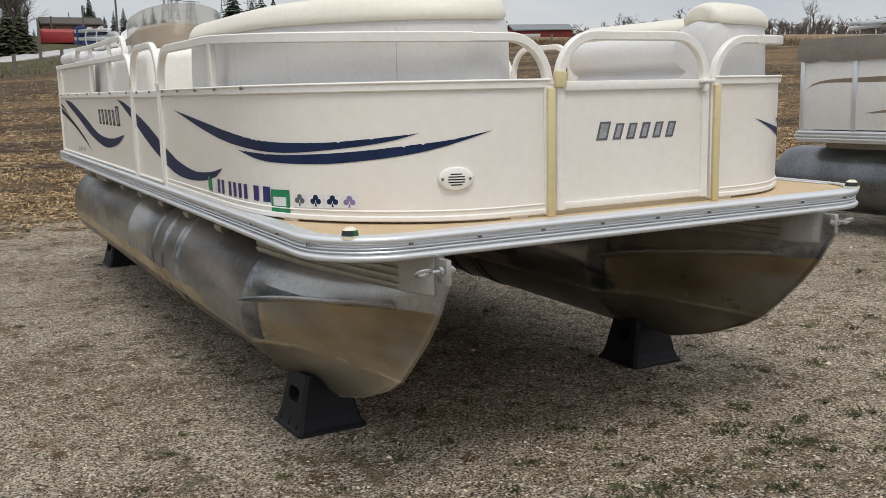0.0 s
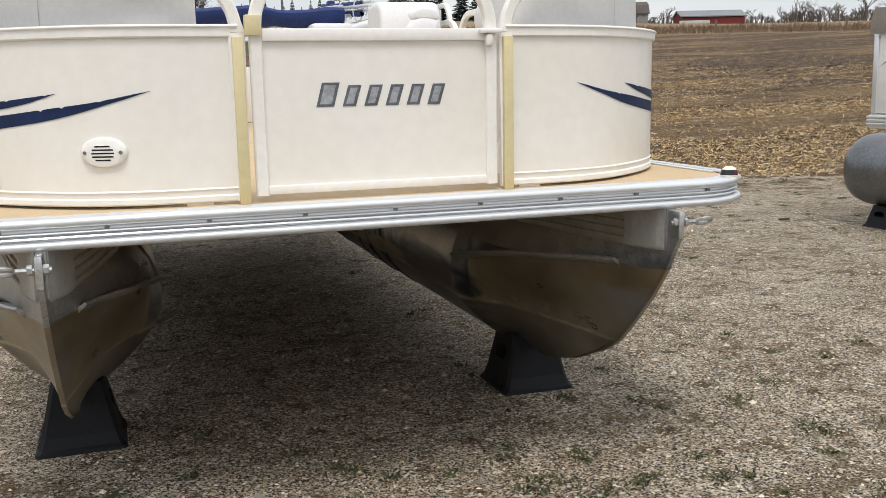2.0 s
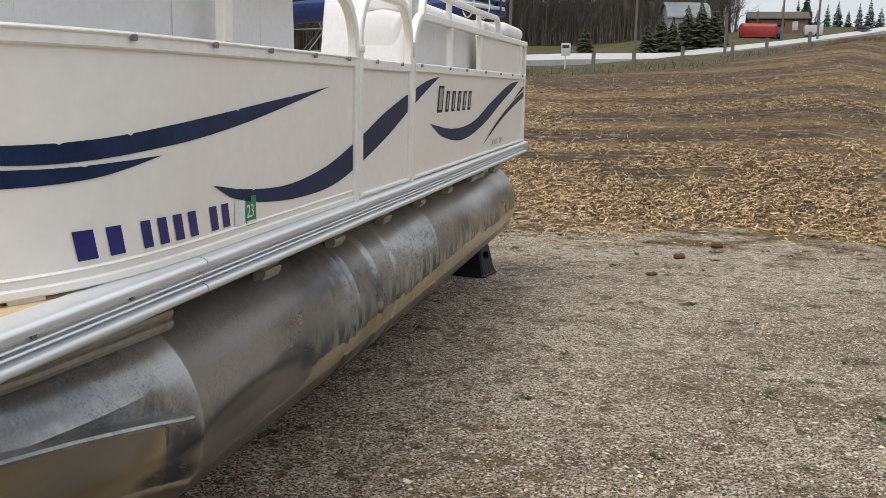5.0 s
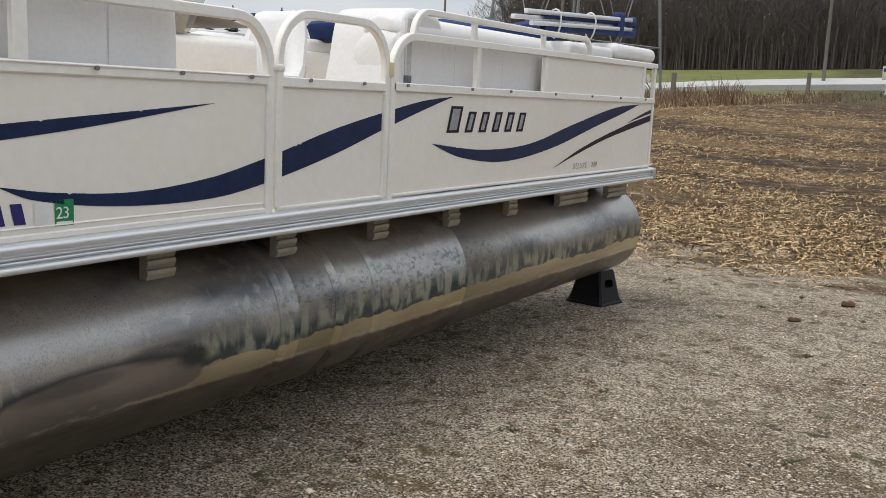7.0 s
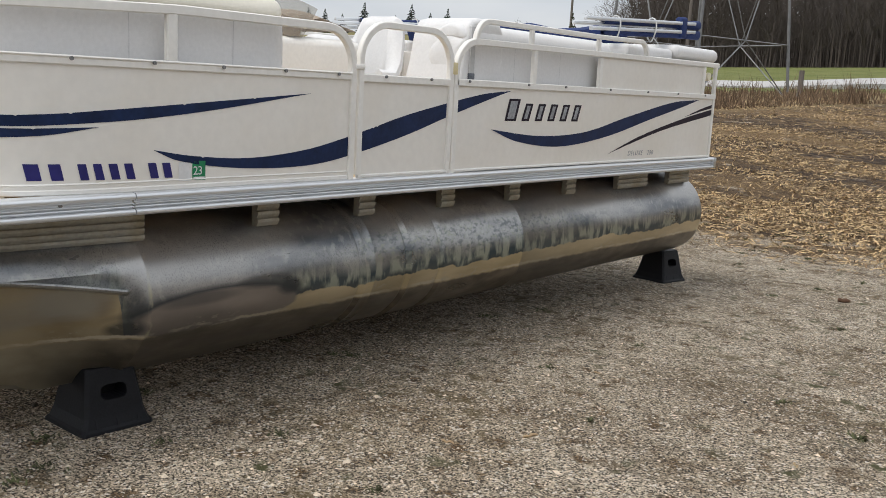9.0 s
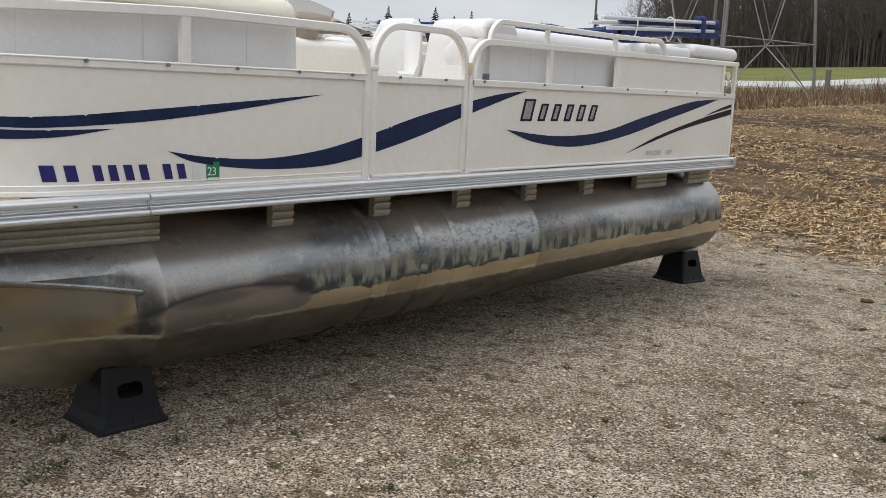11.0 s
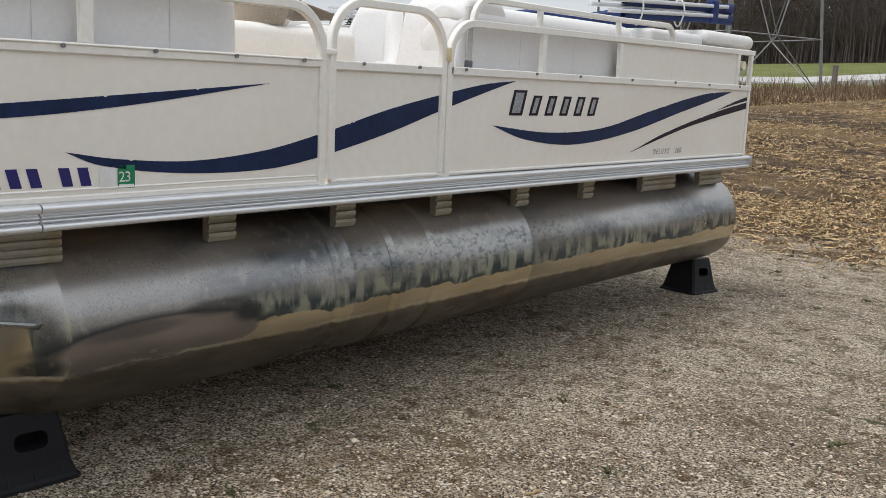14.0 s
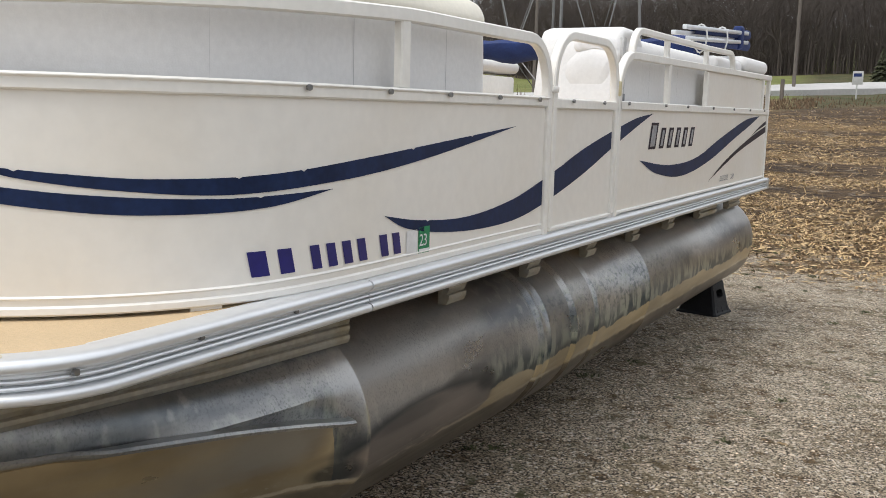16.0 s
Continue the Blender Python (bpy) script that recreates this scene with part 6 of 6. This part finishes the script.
def house(name, az, d, el, length, depth, wall_h, roof_h, turn, wall_m, roof_m, label, category, gambrel=False, openings=()):
    h = thing(name, label, category, at=Matrix.Translation(by_angle(az, d, el)) @ Matrix.Rotation(radians(turn - az), 4, "Z") @ Matrix.Scale(0.7 if az < 13 else 1.0, 4))
    L2, D2 = length / 2, depth / 2
    prof = [(-D2, -2), (D2, -2), (D2, wall_h)] + ([(D2 * 0.62, wall_h + roof_h * 0.68)] if gambrel else []) + [(0, wall_h + roof_h)] + \
        ([(-D2 * 0.62, wall_h + roof_h * 0.68)] if gambrel else []) + [(-D2, wall_h)]
    bm = bmesh.new()
    ends = [[bm.verts.new((s * L2, y, z)) for y, z in prof] for s in (-1, 1)]
    m = len(prof)
    for j in range(m):
        bm.faces.new((ends[0][j], ends[0][(j + 1) % m], ends[1][(j + 1) % m], ends[1][j]))
    bm.faces.new(ends[0])
    bm.faces.new(ends[1][::-1])
    part("wall", bm, wall_m, h, smooth=False)
    up = [(y * 1.08, z + 0.12) for y, z in prof[2:]]
    bm = bmesh.new()
    rows = [[bm.verts.new((s * (L2 + 0.35), y, z + k)) for y, z in up for k in (0,)] + [bm.verts.new((s * (L2 + 0.35), y, z + 0.22)) for y, z in up[::-1]] for s in (-1, 1)]
    m = len(rows[0])
    for j in range(m):
        bm.faces.new((rows[0][j], rows[0][(j + 1) % m], rows[1][(j + 1) % m], rows[1][j]))
    bm.faces.new(rows[0])
    bm.faces.new(rows[1][::-1])
    part("roof", bm, roof_m, h, smooth=False)
    for nm, x, z, w, hh in openings:
        part(nm, one_box((x - w / 2, -D2 - 0.08, z), (x + w / 2, -D2 + 0.1, z + hh), 0.02), M_DARKWIN if nm != "door" else M_WHITEWALL, h)
    return h


house("ranch_house", 7.2, 195, 4.85, 10.5, 8, 1.9, 1.5, 5, M_BRICKISH, M_ROOF2, "low brown house with a shallow shingle roof", "house",
      openings=(("window", -3.5, 0.7, 1.2, 0.8), ("window", 0.5, 0.7, 1.4, 0.8), ("door", 3, 0, 1, 1.7)))
house("grey_house", 1.9, 165, 4.5, 6.5, 6, 2.6, 2.6, 15, M_GREYWALL, M_ROOF, "grey house with a steep metal roof", "house", gambrel=True,
      openings=(("window", -1.2, 1.0, 0.8, 1.0), ("window", 1.2, 1.0, 0.8, 1.0)))
house("farm_house", 25.7, 225, 5.0, 6.0, 5, 2.0, 1.6, 10, M_WHITEWALL, M_ROOF2, "small pale farm house under a dark roof", "house", openings=(("window", -1.5, 0.8, 0.8, 0.9), ("window", 1.5, 0.8, 0.8, 0.9)))
house("gambrel_barn", 30.7, 230, 4.7, 7.5, 7, 2.2, 2.8, 10, M_GREYWALL, M_ROOF2, "old grey barn with a rounded gambrel roof", "barn", gambrel=True, openings=(("door", 0, 0, 2.0, 1.8),))
house("red_barn", 35.4, 216, 4.45, 13.5, 7, 1.1, 1.4, 18, M_REDWALL, M_ROOF, "long low red barn with a grey roof", "barn", openings=(("door", -4, -0.2, 6.5, 0.7),))

# red tarpaulin over a stack, and a white trailer by the house
M_TARP = mat("red_tarpaulin", (0.33, 0.035, 0.035), 0.5, 0, 0.2, 1.0, 8, bump=0.4, bscale=3)
tarp = thing("tarp_covered_stack", "stack under a bright red tarpaulin with a blue corner sheet", "tarpaulin", at=Matrix.Translation(by_angle(6.2, 170)) @ Matrix.Scale(0.7, 4))
bm = one_box((-3.0, -1.2, 0), (3.0, 1.2, 2.3), 0.5, 4)
for v in bm.verts:
    v.co += Vector((rg.uniform(-0.12, 0.12), rg.uniform(-0.1, 0.1), rg.uniform(-0.12, 0.12) * (v.co.z > 0.4)))
part("tarpaulin", bm, M_TARP, tarp)
part("blue_sheet", one_box((3.0, -1.1, 0), (3.9, 0.6, 0.9), 0.2, 3), M_CANVAS, tarp)
bx = thing("box_trailer", "white box trailer parked by the house", "trailer", at=Matrix.Translation(by_angle(9.3, 180)) @ Matrix.Scale(0.7, 4))
part("body", one_box((-1.5, -1, 0.25), (1.5, 1, 1.9), 0.08), M_WHITEWALL, bx)
for x in (-0.5, 0.5):
    bm = bmesh.new()
    rod(bm, (x, -1.05, 0.3), (x, -0.8, 0.3), 0.3, 12)
    part("wheel", bm, M_BLOCK, bx)

# car on the road
M_CARPAINT = mat("dark_car_paint", (0.03, 0.035, 0.045), 0.25)
car = thing("car", "small dark car on the pale road", "car", at=Matrix.Translation(by_angle(11.9, 188, 4.60)) @ Matrix.Rotation(radians(60), 4, "Z") @ Matrix.Scale(0.8, 4))
part("body", one_box((-1.9, -0.8, 0.3), (1.9, 0.8, 0.85), 0.15, 3), M_CARPAINT, car)
part("cabin", one_box((-1.0, -0.72, 0.8), (1.3, 0.72, 1.4), 0.22, 3), M_DARKWIN, car)
for x in (-1.2, 1.2):
    for y in (-0.82, 0.72):
        bm = bmesh.new()
        rod(bm, (x, y, 0.3), (x, y + 0.1, 0.3), 0.3, 14)
        part("wheel", bm, M_BLOCK, car)

# poles
M_POLE = mat("weathered_pole", (0.15, 0.13, 0.115), 0.9, 0, 0.2, 3, 20, stretch=(1, 1, 0.1))


def pole(az, d, el, h, r=0.13, arm=True):
    p = thing("utility_pole", "weathered wooden utility pole", "pole", "utility poles", at=Matrix.Translation(by_angle(az, d)))
    bm = bmesh.new()
    h, r = (h * 0.7, r * 0.7) if -8 <= az < 13 else (h, r)
    rod(bm, (0, 0, -1), (0, 0, h), r, 8, r * 0.75)
    part("shaft", bm, M_POLE, p)
    if arm:
        part("cross_arm", one_box((-1.1, -0.06, h - 0.6), (1.1, 0.06, h - 0.46), 0.01), M_POLE, p)


for az, d, el, h in ((-0.7, 100, 3.1, 9), (4.5, 125, 3.8, 5.0), (7.6, 160, 4.3, 6.5), (9.6, 165, 4.4, 9), (-10.7, 75, 3.0, 9), (-26.1, 70, 3.0, 8.5), (-33.3, 95, 4.4, 6.5), (6.1, 190, 4.8, 4), (28.3, 230, 5.0, 4.5)):
    pole(az, d, el, h, 0.14 if d < 110 else 0.2, arm=h > 7)
# fence posts by the road
post0 = thing("fence_post", "short weathered wooden fence post", "post", "field fence posts", at=Matrix.Translation(polar(-15.6, 45)))
bm = bmesh.new()
rod(bm, (0, 0, -0.3), (0, 0, 1.25), 0.13, 8, 0.12)
part("shaft", bm, M_POLE, post0)
for az, d in ((-9, 62), (-3.5, 60), (-1.2, 62), (1.5, 66), (4.2, 70), (6.0, 74), (8.2, 78), (20, 106), (28, 108), (34, 108), (41, 96), (47, 90)):
    copy_thing(post0, Matrix.Translation(polar(az, d)))


# lattice towers
def lattice(at, base, h, top, member, levels, label, fine=False):
    t = thing("lattice_tower", label, "power tower", "power line towers", at=at)

    def corner(k, z):
        w = base / 2 + (top / 2 - base / 2) * z / h
        return Vector(((w, w, z), (-w, w, z), (-w, -w, z), (w, -w, z))[k])
    joined = bmesh.new()

    def brace(a, b):
        if fine:
            bm = bmesh.new()
            rod(bm, a, b, member * 0.55, 4)
            part("brace", bm, M_LATTICE, t, smooth=False)
        else:
            rod(joined, a, b, member * 0.6, 4)
    for k in range(4):
        bm = bmesh.new()
        rod(bm, corner(k, -1.5), corner(k, h), member * 1.2, 4, member)
        part("leg", bm, M_LATTICE, t, smooth=False)
        for z0, z1 in zip(levels, levels[1:]):
            a0, b0, a1, b1 = corner(k, z0), corner((k + 1) % 4, z0), corner(k, z1), corner((k + 1) % 4, z1)
            m0 = (a0 + b0) / 2
            if z0 == 0:
                brace(a0, (a1 + b1) / 2)
                brace(b0, (a1 + b1) / 2)
            else:
                brace(m0, a1)
                brace(m0, b1)
            if z0 == 0 or not fine:
                brace(a1, b1)
    if fine:
        joined.free()
    else:
        tagged(part("bracing", joined, M_LATTICE, t, smooth=False), kind="stuff")
    for z in (h * 0.72, h * 0.86, h):
        bm = bmesh.new()
        rod(bm, (-h * 0.17, 0, z), (h * 0.17, 0, z), member, 4)
        part("cross_arm", bm, M_LATTICE, t, smooth=False)


lattice(Matrix.Translation(by_angle(-25.5, 48)) @ Matrix.Rotation(radians(-19.4), 4, "Z"), 6.2, 40, 1.3, 0.06, (0, 2.6, 9, 16, 24, 32, 40), "tall galvanised steel lattice power tower at the field edge", True)
for az, d, h in ((13.8, 330, 26), (15.1, 430, 26), (16.8, 330, 26), (18.0, 400, 26)):
    lattice(Matrix.Translation(by_angle(az, d)) @ Matrix.Rotation(radians(20), 4, "Z"), 6, h, 2, 0.13, (0, 6, 11, 15.5, 19.5, 23, 26), "far grey lattice power line tower")

# small sign by the road
sgn = thing("road_sign", "small white and blue sign on a post by the road", "sign", at=Matrix.Translation((-4.6, 66, land(-4.6, 66))))
part("panel", one_box((-0.32, -0.03, 0.95), (0.32, 0.03, 1.80), 0.01), M_WHITEWALL, sgn)
part("panel_band", one_box((-0.25, -0.04, 1.45), (0.22, -0.031, 1.66)), M_CANVAS, sgn)
part("post", one_box((-0.06, -0.03, -0.5), (0.02, 0.03, 0.95)), M_WHITEWALL, sgn)

# ---- the second boat in the row ----
b2 = thing("covered_pontoon_boat", "white pontoon boat with tan swooshes and a grey-brown canvas cover", "boat", at=pose(6.47, 4.0, 0, 0, 0, 180))
bm = one_box((-1.22, 0.0, 0.86), (1.22, 6.0, 0.975), 0.01)
part("deck", bm, M_RAIL, b2)
for k, z in enumerate((0.885, 0.915, 0.945)):
    for x in (-1.225, 1.215):
        part("rub_bead", one_box((x, -0.01, z), (x + 0.02, 6.0, z + 0.02), 0.006), M_RAIL, b2)
for sg in (-1, 1):
    bm = bmesh.new()
    rings = [[bm.verts.new((sg * 0.88 + r * math.cos(2 * math.pi * i / 32), y, 0.49 + r * math.sin(2 * math.pi * i / 32))) for i in range(32)] for y, r in ((-0.39, 0.06), (-0.385, 0.16), (-0.36, 0.25), (-0.31, 0.295), (-0.25, 0.31), (-0.22, 0.315), (3, 0.315), (5.9, 0.315), (6.1, 0.1))]
    for r0, r1 in zip(rings, rings[1:]):
        for j in range(32):
            bm.faces.new((r0[j], r0[(j + 1) % 32], r1[(j + 1) % 32], r1[j]))
    bm.faces.new(rings[0])
    bm.faces.new(rings[-1][::-1])
    part("pontoon", bm, M_TUBE_B, b2, "bluish aluminium pontoon tube")
    part("riser", one_box((sg * 0.88 - 0.10, 0.15, 0.79), (sg * 0.88 + 0.10, 6.0, 0.861), 0.005), M_BRACKET, b2)
    sk = part("fence_panel", one_box((sg * 1.20 - 0.008, 0.03, 0.985), (sg * 1.20 + 0.008, 5.9, 1.63), 0.002), M_TRIM, b2, "white fence panel")
    for y in (0.03, 0.62, 1.7, 2.8, 4.0, 5.2):
        part("post", one_box((sg * 1.212 - 0.012, y, 0.98), (sg * 1.212 + 0.012, y + 0.05, 1.65), 0.003), M_RAIL, b2)
    part("rail", one_box((sg * 1.205 - 0.015, 0.02, 1.62), (sg * 1.205 + 0.015, 5.92, 1.65), 0.005), M_RAIL, b2)
    for up in ([(0.08, 1.36), (0.2, 1.43), (0.5, 1.46), (1.6, 1.46), (2.6, 1.36)], [(0.75, 1.14), (1.4, 1.22), (2.6, 1.25), (3.4, 1.20)]):
        bm = bmesh.new()
        prev = None
        n = 30
        for i in range(n + 1):
            y = up[0][0] + (up[-1][0] - up[0][0]) * i / n
            z = smooth_at(up, y)
            th = 0.055 * math.sin(math.pi * i / n) ** 0.6
            row = (bm.verts.new((sg * 1.2095, y, z)), bm.verts.new((sg * 1.2095, y, z - th)))
            if prev:
                bm.faces.new((*prev, *row[::-1]))
            prev = row
        part("swoosh", bm, M_TANSTRIPE, b2)
part("stern_panel", one_box((-1.19, 0.03, 0.985), (1.19, 0.046, 1.63), 0.002), M_WHITEWALL, b2)
bm = bmesh.new()
rows = []
for i in range(40):
    y = -0.02 + 5.9 * i / 39
    rows.append([bm.verts.new((x + rg.uniform(-0.008, 0.008), y, z + rg.uniform(-0.012, 0.012))) for x, z in ((-1.235, 1.63), (-1.225, 1.74), (-1.19, 1.84), (-0.5, 1.87), (0.5, 1.87), (1.19, 1.84), (1.225, 1.74), (1.235, 1.63))])
for r0, r1 in zip(rows, rows[1:]):
    for j in range(7):
        bm.faces.new((r0[j], r0[j + 1], r1[j + 1], r1[j]))
bm.faces.new(rows[0])
part("canvas_cover", bm, M_COVER, b2, "grey-brown canvas cover")
fr = thing("folded_canopy_frame", "folded white canopy frame lying on the canvas cover", "boat canopy", at=pose(6.47, 4.0, 0, 0, 0, 180))
for k, (x, z, y0, y1) in enumerate(((0.95, 1.93, 0.35, 2.4), (0.88, 1.98, 0.3, 2.4), (0.98, 1.96, 0.5, 2.2))):
    part("frame_tube", one_box((x - 0.015, y0, z - 0.015), (x + 0.015, y1, z + 0.015), 0.005), M_RAIL, fr)
part("canvas_bundle", one_box((0.6, 0.7, 1.86), (1.0, 2.6, 1.95), 0.04, 3), M_COVER, fr)
for x, y in ((0.92, -0.02), (-0.92, -0.02), (0.92, 5.3), (-0.92, 5.3)):
    src = block(0, 0)
    src.matrix_world = pose(6.47, 4.0, 0, 0, 0, 180) @ pose(x, y, 0) @ Matrix.Diagonal((1, 1, 0.76, 1))
